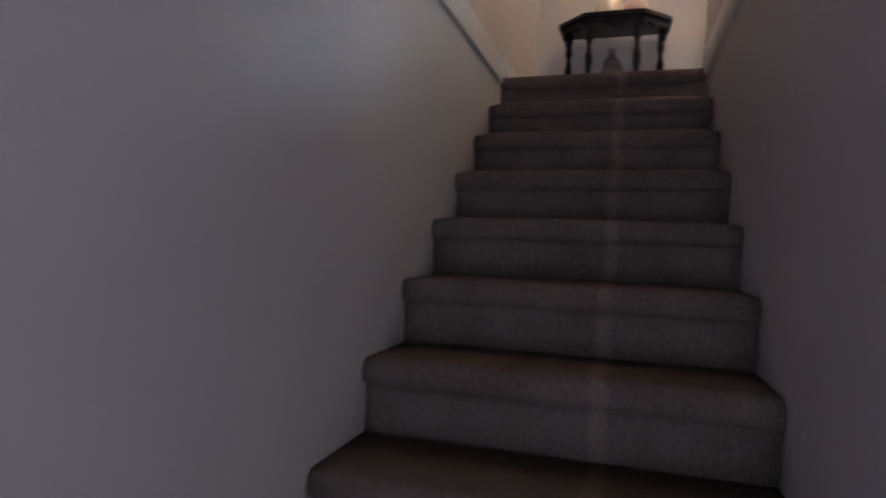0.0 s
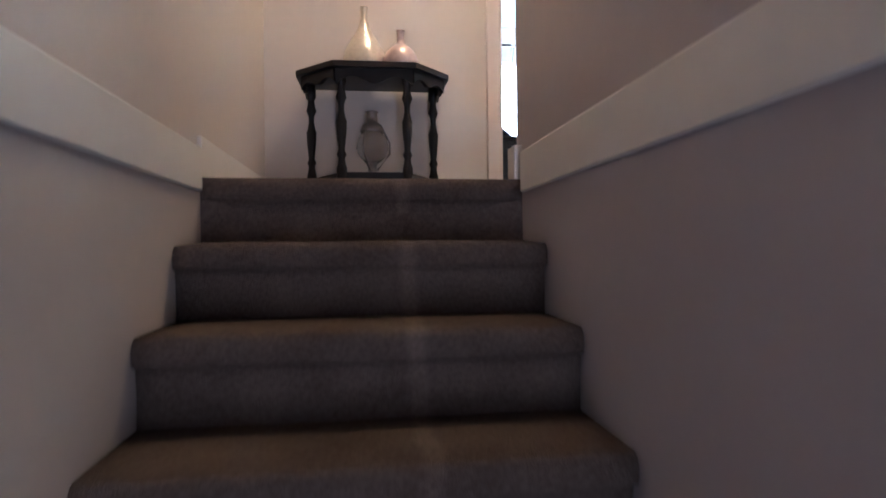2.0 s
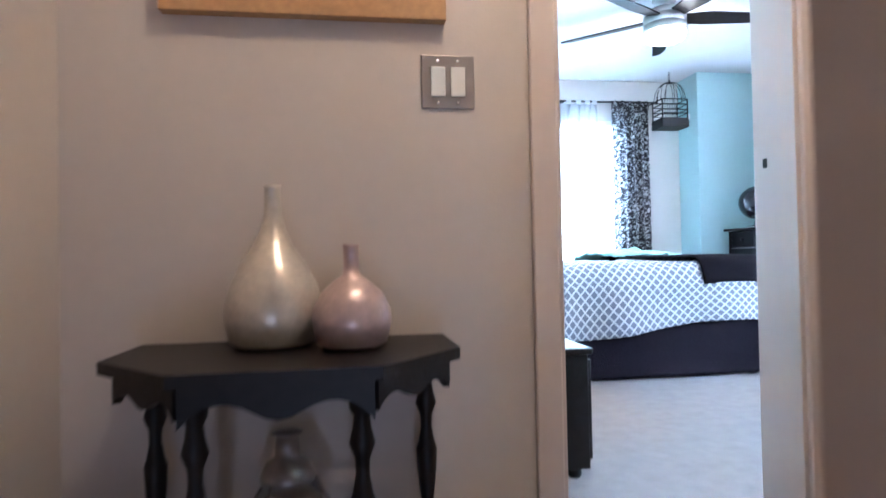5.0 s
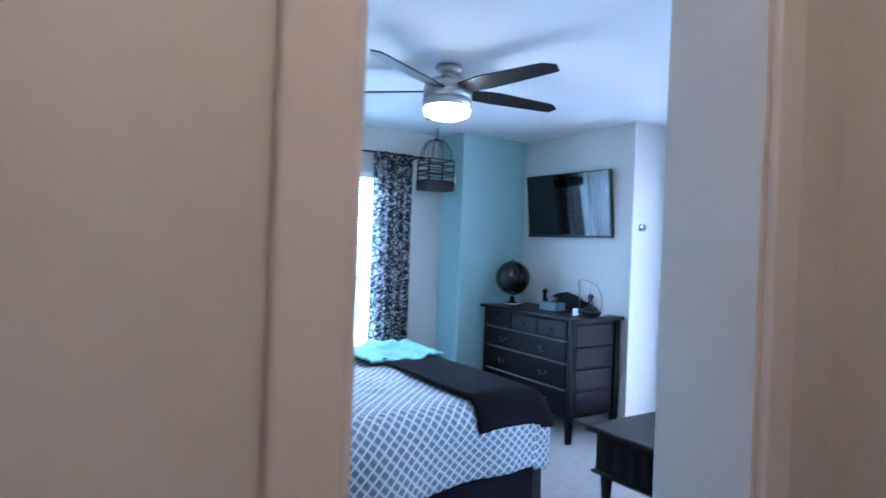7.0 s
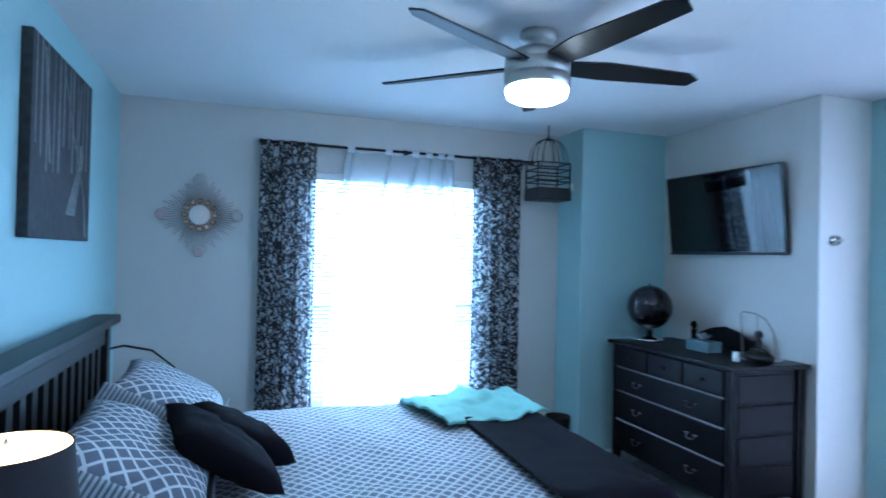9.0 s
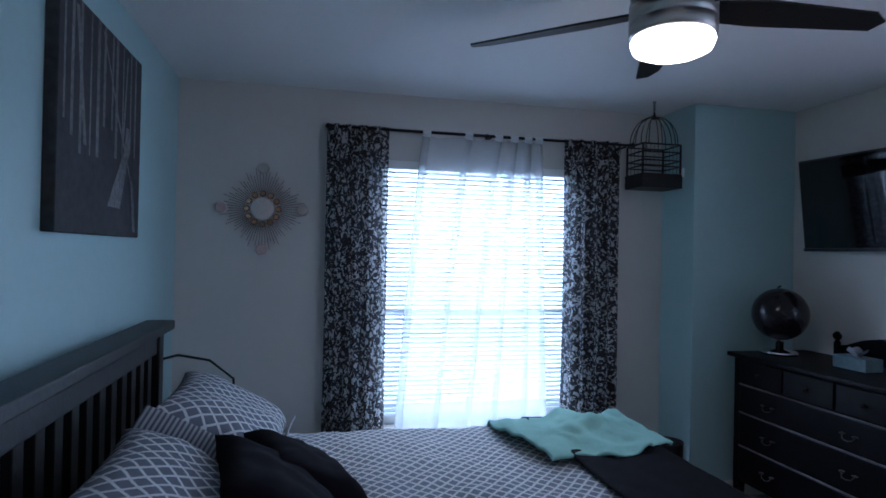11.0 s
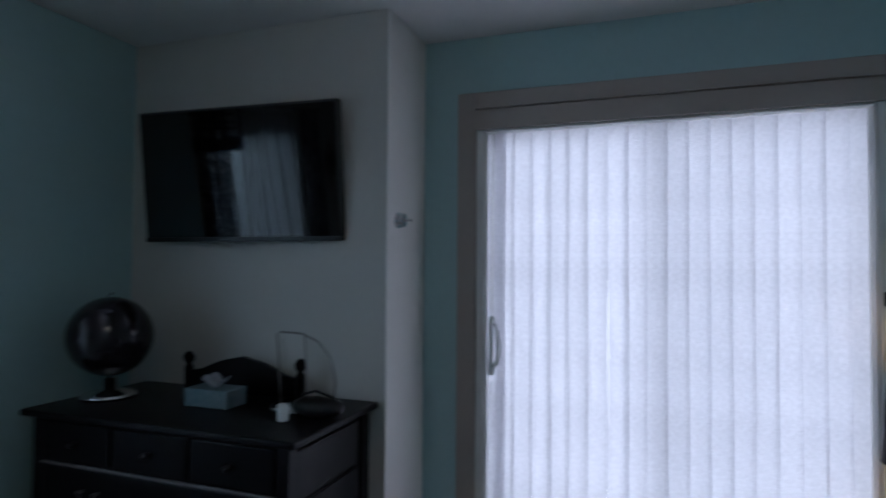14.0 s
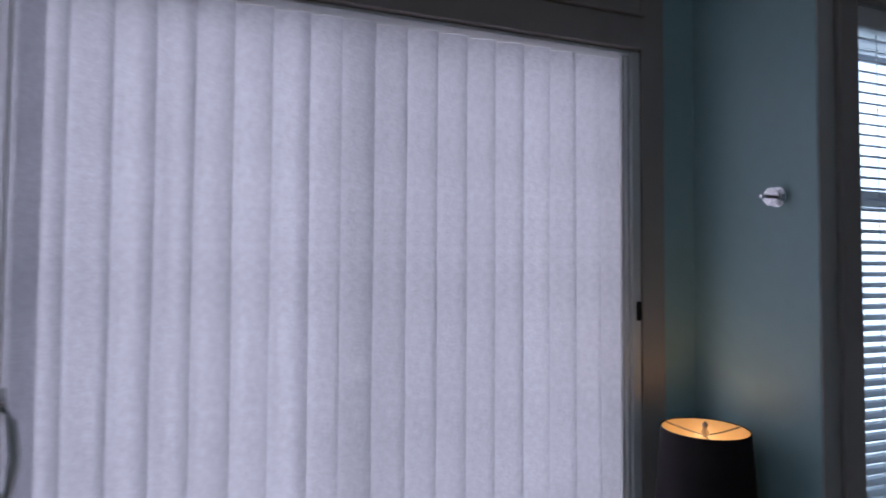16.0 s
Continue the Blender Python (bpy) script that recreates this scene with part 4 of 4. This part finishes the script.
for q in range(12):
    a = 2 * math.pi * q / 12
    x0 = 0.125 * max(-1, min(1, 1.42 * math.cos(a)))
    y0 = 0.09 * max(-1, min(1, 1.42 * math.sin(a)))
    add_tube(cb, [(x0 * math.cos(s) ** 0.8 if s < 1.55 else 0, y0 * math.cos(s) ** 0.8 if s < 1.55 else 0, 0.262 + 0.18 * math.sin(s)) for s in (0, 0.3, 0.6, 0.9, 1.2, 1.45, 1.57)], 0.0028, 5)
mesh_ob("bars", cb, M_BLACKMETAL, cage, True)
lathe("crown", [(0.02, 0.43), (0.012, 0.45), (0.004, 0.46), (0.008, 0.468), (0.002, 0.476)], M_BLACKMETAL, cage, 10)
cb = bmesh.new()
for k in range(4):
    z = 0.474 + 0.017 * k
    ring = [(0.008 * math.cos(a) * (k % 2), 0.008 * math.cos(a) * (1 - k % 2), z + 0.012 + 0.013 * math.sin(a)) for a in [2 * math.pi * q / 8 for q in range(9)]]
    add_tube(cb, ring, 0.0018, 4)
mesh_ob("chain", cb, M_BLACKMETAL, cage)
tagged(box("tag", 0.128, 0.14, -0.11, -0.095, 0.07, 0.12, M_WHITE, 0.002, cage), "small white paper tag")

# ---- television ----
tv = thing("television", (4.50, 4.268, 1.812), "large black flat television on a wall bracket", "television", turn=0)
TW, TH = 0.465, 0.275
box("case", 0.0, 0.035, -TW, TW, -TH, TH, M_TVFRAME, 0.006, tv)
box("screen", -0.003, -0.0005, -TW + 0.012, TW - 0.012, -TH + 0.02, TH - 0.012, M_SCREEN, 0, tv)
box("lower_bezel", -0.005, -0.001, -TW, TW, -TH, -TH + 0.018, M_TVFRAME, 0.001, tv)
box("bracket", 0.035, TVX - 4.50 - 0.02, -0.15, 0.15, -0.12, 0.12, M_BLACKMETAL, 0.004, tv)
tv.rotation_euler = (0, radians(-6.5), radians(3.5))

# ---- dresser ----
M_BRONZE = material("dark_bronze", (0.10, 0.09, 0.085), 0.4, 0.8, vary=0.2)
DXF, DYA, DYB, DZ = 4.03, 3.68, 4.74, 0.93
dr = thing("dresser", (DXF, DYA, 0), "dark espresso wooden dresser with drawers on slim legs", "dresser")
dd, dw = TVX - 0.02 - DXF, DYB - DYA
box("top", -0.03, dd, -0.035, dw + 0.035, DZ - 0.025, DZ, M_DARKWOOD, 0.007, dr)
box("carcass", 0.012, dd - 0.01, 0.022, dw - 0.022, 0.18, DZ - 0.026, M_DARKWOOD, 0.003, dr)
for x0 in (0.0, dd - 0.055):
    for y0 in (0.0, dw - 0.045):
        prism("leg", [(y0, DZ - 0.026), (y0, 0.16), (y0 + 0.01, 0.0), (y0 + 0.035, 0.0), (y0 + 0.045, 0.16), (y0 + 0.045, DZ - 0.026)], "x", x0, x0 + 0.045, M_DARKWOOD, dr, 0.003)
for k in range(4):
    z0, z1 = 0.215 + 0.168 * k, 0.215 + 0.168 * k + 0.155
    box("side_panel", 0.06, dd - 0.07, 0.010, 0.021, z0, z1, M_DARKWOOD, 0.005, dr)
    box("side_panel", 0.06, dd - 0.07, dw - 0.021, dw - 0.010, z0, z1, M_DARKWOOD, 0.005, dr)
RIM = material("pale_drawer_edge", (0.16, 0.14, 0.14), 0.4, vary=0.3)


def drawer(y0, y1, z0, z1, pulls):
    box("drawer", -0.006, 0.0115, y0, y1, z0, z1, M_DARKWOOD, 0.005, dr)
    for y in pulls:
        pb = bmesh.new()
        zc = (z0 + z1) / 2
        add_lathe(pb, [(0.011, 0), (0.014, 0.004), (0.004, 0.008)], 10, (-0.014, y - 0.035, zc))
        add_lathe(pb, [(0.011, 0), (0.014, 0.004), (0.004, 0.008)], 10, (-0.014, y + 0.035, zc))
        add_tube(pb, [(-0.014, y - 0.035, zc), (-0.026, y - 0.025, zc - 0.018), (-0.028, y, zc - 0.024), (-0.026, y + 0.025, zc - 0.018), (-0.014, y + 0.035, zc)], 0.003, 6)
        mesh_ob("drawer_pull", pb, M_BRONZE, dr, True)


third = (dw - 0.10 - 0.02) / 3
for k in range(3):
    drawer(0.05 + k * (third + 0.01), 0.05 + k * (third + 0.01) + third, 0.76, 0.895, ())
    lathe("knob", [(0.006, 0), (0.015, 0.008), (0.016, 0.014), (0.004, 0.022)], M_BLACKMETAL, dr, 12, (-0.016, 0.05 + k * (third + 0.01) + third / 2, 0.815))
for z0, z1 in ((0.595, 0.745), (0.40, 0.58), (0.205, 0.385)):
    drawer(0.05, dw - 0.05, z0, z1, (0.28, dw - 0.28))
# thin rails, paler than the drawer fronts
for z in (0.752, 0.5875, 0.3925):
    box("drawer_rail", -0.010, 0.0, 0.047, dw - 0.047, z - 0.003, z + 0.003, RIM, 0.001, dr)

# things on the dresser
globe = thing("globe", (4.25, 4.64, DZ), "dark glossy desk globe on a round base", "globe")
lathe("base", [(0.095, 0), (0.098, 0.012), (0.085, 0.022), (0.03, 0.032), (0.022, 0.075)], M_CHROME, globe, 32)
gb = bmesh.new()
bmesh.ops.create_uvsphere(gb, u_segments=36, v_segments=20, radius=0.152, matrix=pose(0, 0, 0.235))
mesh_ob("ball", gb, material("globe_print", (0.004, 0.004, 0.006), 0.14, vary=0.2, scale=3, color2=(0.030, 0.024, 0.029)), globe, True)
tube("meridian", [(0.164 * math.cos(a) * 0.5, 0.164 * math.cos(a) * 0.86, 0.235 + 0.164 * math.sin(a)) for a in [radians(-90 + 18 * q) for q in range(11)]], 0.005, M_BLACKMETAL, globe, 8)

gal = thing("dresser_gallery", (4.50, 4.22, DZ), "dark carved wooden gallery standing on the dresser", "wood gallery")
gp = [(-0.26, 0.0), (-0.26, 0.075), (-0.20, 0.085), (-0.10, 0.125), (0.0, 0.145), (0.10, 0.125), (0.20, 0.085), (0.26, 0.075), (0.26, 0.0)]
prism("arch", gp, "x", -0.01, 0.012, M_DARKWOOD, gal, 0.004)
for y in (-0.27, 0.27):
    lathe("post", [(0.018, 0), (0.018, 0.09), (0.010, 0.10), (0.022, 0.115), (0.024, 0.132), (0.014, 0.148), (0.003, 0.153)], M_DARKWOOD, gal, 14, (0, y, 0))

tb = thing("tissue_box", (4.30, 4.18, DZ), "teal and grey patterned tissue box on the dresser", "tissue box")
box("carton", -0.055, 0.055, -0.095, 0.095, 0.0, 0.065, material("teal_card", (0.05, 0.12, 0.14), 0.6, vary=0.5, scale=9, color2=(0.16, 0.20, 0.22)), 0.004, tb)


def tissue(u, v):
    a = 2 * math.pi * u
    r = 0.012 + 0.035 * v
    return (r * math.cos(a) * (0.6 + 0.3 * math.sin(2 * a)), r * math.sin(a) * 1.3, 0.064 + 0.035 * v + 0.012 * math.sin(3 * a) * v)


cloth("tissue", 24, 5, tissue, M_STRIPE, tb)

st = thing("jewellery_stand", (4.40, 3.86, DZ), "bent silver wire jewellery stand on the dresser", "jewellery stand")
sb = bmesh.new()
add_tube(sb, [(0, 0.11, 0.0), (0.0, 0.12, 0.17), (0.0, 0.13, 0.255), (0, 0.11, 0.265), (0, 0.02, 0.262), (0, -0.05, 0.235), (0, -0.10, 0.18), (0, -0.12, 0.10), (0, -0.11, 0.0)], 0.004, 8)
add_tube(sb, [(0, 0.005, 0.0), (0, 0.0, 0.13), (0, 0.01, 0.262)], 0.003, 8)
mesh_ob("wire", sb, M_PEWTER, st, True)
lathe("base", [(0.13, 0), (0.13, 0.006), (0.12, 0.010)], M_CHROME, st, 28)
for y, z in ((0.105, 0.24), (0.0, 0.10), (-0.09, 0.12)):
    nb = bmesh.new()
    add_tube(nb, [(0.004, y, z), (0.010, y + 0.012, z - 0.06), (0.008, y, z - 0.09), (0.010, y - 0.012, z - 0.06), (0.004, y, z)], 0.0015, 5)
    mesh_ob("necklace", nb, M_NICKEL, st, True)

cup = thing("candle_jar", (4.20, 3.82, DZ), "small white candle jar on the dresser", "candle")
lathe("jar", [(0.018, 0), (0.020, 0.003), (0.020, 0.052), (0.018, 0.054), (0.017, 0.04)], M_WHITE, cup, 20)
pb = bmesh.new()
bmesh.ops.create_uvsphere(pb, u_segments=24, v_segments=12, radius=1, matrix=pose(0, 0, 0.034) @ Matrix.Diagonal((0.05, 0.10, 0.036, 1)))
for v in pb.verts:
    v.co.z = max(0.0, v.co.z + 0.006 * noise.noise(v.co * 30))
add_tube(pb, [(0, 0.08, 0.03), (-0.01, 0.05, 0.075), (-0.01, 0.0, 0.09), (0, -0.06, 0.07), (0, -0.09, 0.03)], 0.005, 6)
pouch = mesh_ob("purse", pb, M_BLACKWOOD, None, True)
pouch.location = (4.28, 3.74, DZ)
tagged(pouch, "small black leather purse on the dresser", "purse")


waste = thing("waste_bin", (3.61, 4.77, 0), "small round black waste bin on the carpet", "bin")
lathe("pail", [(0.002, 0.006), (0.066, 0.006), (0.068, 0.0), (0.072, 0.004), (0.086, 0.40), (0.089, 0.405), (0.088, 0.412), (0.083, 0.410), (0.069, 0.012), (0.002, 0.012)], M_BLACKMETAL, waste, 32)

# ---- console with turned legs at the bed's foot ----
def turned_leg(h, r, mat, parent, at, top=0.12):
    p = [(r * 0.55, 0), (r * 0.8, 0.02), (r * 0.6, 0.045), (r, 0.07), (r * 0.75, 0.10), (r * 0.6, h * 0.25), (r * 0.75, h * 0.42), (r, h * 0.5), (r * 0.7, h * 0.56), (r * 0.6, h * 0.6), (r * 0.9, h * 0.66), (r * 0.65, h * 0.70), (r * 0.9, h - top)]
    lathe("leg", p, mat, parent, 14, at)


side = thing("side_table", (2.885, 1.93, 0), "black wooden side table with turned legs", "side table")
SX, SD, SHT = 0.29, 0.20, 0.77
box("top", -SX - 0.03, SX + 0.03, -SD - 0.03, SD + 0.03, SHT - 0.025, SHT, M_BLACKWOOD, 0.008, side)
box("apron", -SX, SX, -SD, SD, SHT - 0.165, SHT - 0.026, M_BLACKWOOD, 0.003, side)
for k in range(6):
    y = -SD + 0.05 + k * (2 * SD - 0.10) / 5
    box("flute", -SX - 0.006, -SX, y - 0.014, y + 0.014, SHT - 0.15, SHT - 0.045, M_BLACKWOOD, 0.003, side)
box("lower_bead", -SX - 0.012, SX + 0.012, -SD - 0.012, SD + 0.012, SHT - 0.178, SHT - 0.166, M_BLACKWOOD, 0.004, side)
for x in (-SX + 0.03, SX - 0.03):
    for y in (-SD + 0.03, SD - 0.03):
        turned_leg(SHT - 0.06, 0.026, M_BLACKWOOD, side, (x, y, 0))
dish = thing("trinket_dish", (2.90, 2.0, SHT), "white oval trinket dish on the side table", "dish")
lathe("bowl", [(0.03, 0), (0.05, 0.004), (0.075, 0.02), (0.08, 0.032), (0.074, 0.030), (0.048, 0.010), (0.004, 0.008)], M_WHITE, dish, 28)


# ---- pictures and wall things ----
art = thing("canvas_picture", (BX0, 3.975, 1.885), "dark grey woodland canvas picture hung over the bed", "picture")
AW, AH = 0.41, 0.365
box("canvas", 0.0, 0.038, -AW, AW, -AH, AH, material("woodland_print", (0.012, 0.012, 0.015), 0.7, vary=0.3, scale=9, color2=(0.045, 0.045, 0.05)), 0.003, art)
ra = random.Random(7)
M_TRUNK = material("woodland_trunks", (0.15, 0.15, 0.155), 0.7, vary=0.6, scale=14)
for k in range(11):
    y = -AW + 0.05 + 0.85 * AW * 2 * k / 10 * 0.98 + ra.uniform(-0.02, 0.02)
    wd = ra.uniform(0.006, 0.016)
    tagged(box("trunk", 0.0383, 0.0388, y - wd, y + wd * 0.8, ra.uniform(-0.12, 0.02), AH - 0.004, M_TRUNK, 0, art), "painted pale tree trunk")
prism("path", [(0.02, -0.26), (0.16, -0.26), (0.27, -0.02), (0.25, 0.06), (0.22, 0.06), (0.20, -0.03)], "x", 0.0384, 0.0389, M_TRUNK, art)

for y0, z0, y1, z1, wd in ((0.10, 0.10, 0.30, -0.16, 0.010), (0.30, -0.16, 0.34, -0.345, 0.018), (-0.05, 0.34, 0.12, 0.08, 0.007), (0.22, 0.33, 0.18, -0.02, 0.008), (-0.28, 0.34, -0.20, -0.08, 0.012)):
    tagged(prism("branch", [(y0 - wd, z0), (y0 + wd, z0), (y1 + wd, z1), (y1 - wd, z1)], "x", 0.0390, 0.0394, M_TRUNK, art), "painted pale branch")

sunm = thing("sunburst_mirror", (1.27, BY1 - 0.012, 1.715), "metal sunburst mirror with round discs on the wall", "mirror")
mb = bmesh.new()
bmesh.ops.create_cone(mb, segments=32, radius1=0.062, radius2=0.062, depth=0.01, cap_ends=True, matrix=pose(0, -0.012, 0, 90))
mesh_ob("mirror_glass", mb, M_CHROME, sunm)
mb = bmesh.new()
for k in range(12):
    a = 2 * math.pi * k / 12
    bmesh.ops.create_cone(mb, segments=16, radius1=0.019, radius2=0.013, depth=0.012, cap_ends=True, matrix=pose(0.088 * math.cos(a), -0.012, 0.088 * math.sin(a), 90))
mesh_ob("ring_discs", mb, material("copper_discs", (0.55, 0.36, 0.24), 0.25, 0.9, vary=0.3, scale=10), sunm, False)
mb = bmesh.new()
for k in range(72):
    a = 2 * math.pi * k / 72
    r = 0.15 + 0.05 * abs(math.cos(2 * a)) + 0.02 * (k % 3)
    add_tube(mb, [(0.10 * math.cos(a), -0.006, 0.10 * math.sin(a)), (r * math.cos(a), -0.008, r * math.sin(a))], 0.0022, 4)
mesh_ob("rays", mb, M_PEWTER, sunm)
for a in (0, 90, 180, 270):
    mb = bmesh.new()
    bmesh.ops.create_cone(mb, segments=24, radius1=0.034, radius2=0.028, depth=0.012, cap_ends=True, matrix=pose(0.225 * math.cos(radians(a)), -0.012, 0.235 * math.sin(radians(a)), 90))
    mesh_ob("disc", mb, M_PINKVASE if a in (180, 270) else M_NICKEL, sunm)


def holdback(at, facing, size=1.0, group="curtain hooks"):
    """A round chrome holdback on a short post; facing is the sign of y it points to."""
    h = thing("curtain_holdback", at, "round chrome curtain holdback fixed to the alcove wall", "holdback", group)
    hb_ = bmesh.new()
    for r, d, y in ((0.034, 0.007, 0.0035), (0.015, 0.014, 0.014), (0.030, 0.007, 0.024), (0.007, 0.03, 0.042)):
        bmesh.ops.create_cone(hb_, segments=24, radius1=r * size, radius2=r * size * 0.9, depth=d, cap_ends=True, matrix=pose(0, facing * y, 0, 90))
    mesh_ob("knob", hb_, M_CHROME, h, False)


holdback((4.68, TVY0, 1.625), -1)
holdback((4.70, ALY, 1.62), 1, 0.7)

# framed poster and switch in the hall
pic = thing("framed_poster", (0.54, HY0, 1.465), "dark travel poster in a pine box frame", "picture")
PX0, PX1, PZ0, PZ1 = -0.33, 0.285, -0.215, 0.50
for a in ((PX0, PX1, PZ0, PZ0 + 0.048), (PX0, PX1, PZ1 - 0.048, PZ1), (PX0, PX0 + 0.048, PZ0 + 0.048, PZ1 - 0.048), (PX1 - 0.048, PX1, PZ0 + 0.048, PZ1 - 0.048)):
    box("frame_bar", a[0], a[1], -0.032, -0.002, a[2], a[3], M_PINE, 0.003, pic)
box("poster_sheet", PX0 + 0.048, PX1 - 0.048, -0.012, -0.004, PZ0 + 0.048, PZ1 - 0.048, M_SLATE, 0, pic)
hills = [(PX0 + 0.04, 0.03)] + [(PX0 + 0.04 + 0.535 * q / 14, 0.005 + 0.020 * math.sin(q * 1.3) + 0.012 * (q % 2) + (0.10 * math.exp(-((q - 7.5) / 1.6) ** 2))) for q in range(15)] + [(PX1 - 0.04, 0.455), (PX0 + 0.04, 0.455)]
prism("sky_print", hills[1:], "y", -0.0135, -0.0125, M_CREAM, pic)
for q in range(7):
    x = PX0 + 0.07 + 0.075 * q
    prism("print_bar", [(x, -0.095), (x + 0.05, -0.095), (x + 0.055, -0.055), (x - 0.004, -0.055)], "y", -0.0135, -0.0125, M_RED, pic)
td = bpy.data.curves.new("lettering", "FONT")
td.body, td.size, td.extrude, td.align_x = "BRITISH COLUMBIA", 0.0285, 0.0006, "LEFT"
txt = new("lettering", td)
txt.parent = pic
txt.matrix_basis = pose(-0.178, -0.0135, -0.128, 90, 0, 0)
td.materials.append(M_CREAM)

sw = thing("light_switch", (0.83, HY0, 1.118), "pewter double rocker light switch plate", "light switch")
box("plate", -0.062, 0.062, -0.006, -0.0005, -0.062, 0.062, M_PEWTER, 0.003, sw)
for x in (-0.023, 0.023):
    sb2 = bmesh.new()
    add_box(sb2, x - 0.0165, x + 0.0165, -0.0105, -0.0055, -0.034, 0.034, 0.002)
    rk = mesh_ob("rocker", sb2, M_WHITE, sw)
    for z in (-0.048, 0.048):
        box("screw", x - 0.003, x + 0.003, -0.0072, -0.0062, z - 0.003, z + 0.003, M_CHROME, 0.001, sw)

# ---- console table on the landing ----
con = thing("console_table", (0.485, 0.0, 0), "black half-octagon console table with turned legs", "table")
TZ = 0.545
FYT, BYT = 0.67, HY0 - 0.02
top_out = [(-0.315, BYT), (-0.32, 0.83), (-0.16, FYT), (0.17, FYT), (0.322, 0.83), (0.318, BYT)]
prism("top", top_out, "z", TZ - 0.022, TZ, M_BLACKWOOD, con, 0.006)
inset = [(-0.29, BYT - 0.005), (-0.293, 0.845), (-0.15, 0.70), (0.157, 0.70), (0.296, 0.845), (0.295, BYT - 0.005)]


def apron(p, q, drop):
    """A scalloped apron board between two corners."""
    n = 16
    a, b = Vector((*p, 0)), Vector((*q, 0))
    side_ = (b - a).cross(Vector((0, 0, 1))).normalized() * 0.008
    bm = bmesh.new()
    rows = []
    for i in range(n + 1):
        u = i / n
        low = TZ - 0.05 - drop * (0.75 * math.exp(-((u - 0.5) / 0.17) ** 2) + 0.9 * abs(2 * u - 1) ** 5)
        c = a.lerp(b, u)
        rows.append([bm.verts.new((*(c + s)[:2], z)) for s, z in ((side_, TZ - 0.0225), (-side_, TZ - 0.0225), (-side_, low), (side_, low))])
    for r0, r1 in zip(rows, rows[1:]):
        for k in range(4):
            bm.faces.new((r0[k], r0[(k + 1) % 4], r1[(k + 1) % 4], r1[k]))
    bm.faces.new(rows[0])
    bm.faces.new(rows[-1])
    mesh_ob("apron", bm, M_BLACKWOOD, con)


for p, q, d in zip(inset, inset[1:], (0.02, 0.03, 0.045, 0.03, 0.02)):
    apron(p, q, d)
for x, y in ((-0.13, 0.72), (0.135, 0.72), (-0.27, 0.97), (0.27, 0.97)):
    h = TZ - 0.022
    r = 0.021
    prof = [(r * 0.8, 0), (r, 0.02), (r * 0.8, 0.045), (r * 0.9, 0.06), (r, 0.075), (r, 0.125), (r * 0.8, 0.14), (r * 0.62, 0.165), (r * 0.95, 0.18), (r * 0.6, 0.20), (r * 0.95, 0.27), (r * 1.05, 0.315), (r * 0.8, 0.33), (r * 0.55, 0.36), (r * 0.6, 0.385), (r * 1.05, 0.41), (r * 0.75, 0.435), (r * 0.65, 0.455), (r, 0.47), (r, h)]
    lathe("leg", prof, M_BLACKWOOD, con, 16, (x, y, 0))
shelf = [(-0.27, 0.985), (-0.27, 0.95), (-0.13, 0.71), (0.135, 0.71), (0.27, 0.95), (0.27, 0.985)]
prism("shelf", shelf, "z", 0.085, 0.11, M_BLACKWOOD, con, 0.004)

v1 = thing("bottle_vase", (0.450, 0.945, TZ), "gold mercury glass bottle vase with a slim neck", "vase", "vases")
lathe("body", [(0.066, 0), (0.085, 0.012), (0.095, 0.05), (0.095, 0.085), (0.085, 0.125), (0.064, 0.165), (0.040, 0.20), (0.024, 0.235), (0.016, 0.27), (0.015, 0.315), (0.018, 0.322), (0.013, 0.32)], M_GOLDVASE, v1, 36)
v2 = thing("bottle_vase", (0.605, 0.875, TZ), "rose mercury glass bottle vase with a short neck", "vase", "vases")
lathe("body", [(0.048, 0), (0.067, 0.012), (0.076, 0.05), (0.075, 0.075), (0.058, 0.108), (0.036, 0.128), (0.018, 0.140), (0.015, 0.155), (0.015, 0.195), (0.018, 0.199), (0.013, 0.198)], M_PINKVASE, v2, 36)
v3 = thing("glass_lantern", (0.48, 0.88, 0.11), "small pewter and glass lantern on the lower shelf", "lantern")
lathe("foot", [(0.05, 0), (0.046, 0.008), (0.02, 0.02), (0.018, 0.05), (0.03, 0.06)], M_PEWTER, v3, 20)
lathe("glass", [(0.03, 0.06), (0.058, 0.09), (0.07, 0.125), (0.062, 0.165), (0.045, 0.19)], M_SMOKE, v3, 28)
lathe("cap", [(0.05, 0.19), (0.052, 0.20), (0.04, 0.225), (0.024, 0.235), (0.022, 0.275), (0.03, 0.28), (0.02, 0.285)], M_PEWTER, v3, 24)
for k in range(3):
    a = 2 * math.pi * k / 3
    tube("strap", [(0.02 * math.cos(a), 0.02 * math.sin(a), 0.03), (0.075 * math.cos(a), 0.075 * math.sin(a), 0.10), (0.074 * math.cos(a), 0.074 * math.sin(a), 0.15), (0.05 * math.cos(a), 0.05 * math.sin(a), 0.195)], 0.004, M_PEWTER, v3)

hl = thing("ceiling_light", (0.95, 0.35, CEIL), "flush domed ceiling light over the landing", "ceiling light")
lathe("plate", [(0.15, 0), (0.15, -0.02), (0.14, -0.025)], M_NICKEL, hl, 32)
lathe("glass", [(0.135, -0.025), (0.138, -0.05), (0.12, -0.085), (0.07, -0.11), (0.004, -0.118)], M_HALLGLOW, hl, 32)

# ---- outside ----
built(box("ground", -60, 60, -60, 90, -3.2, -3.0, M_GROUND), "lawn below the windows")
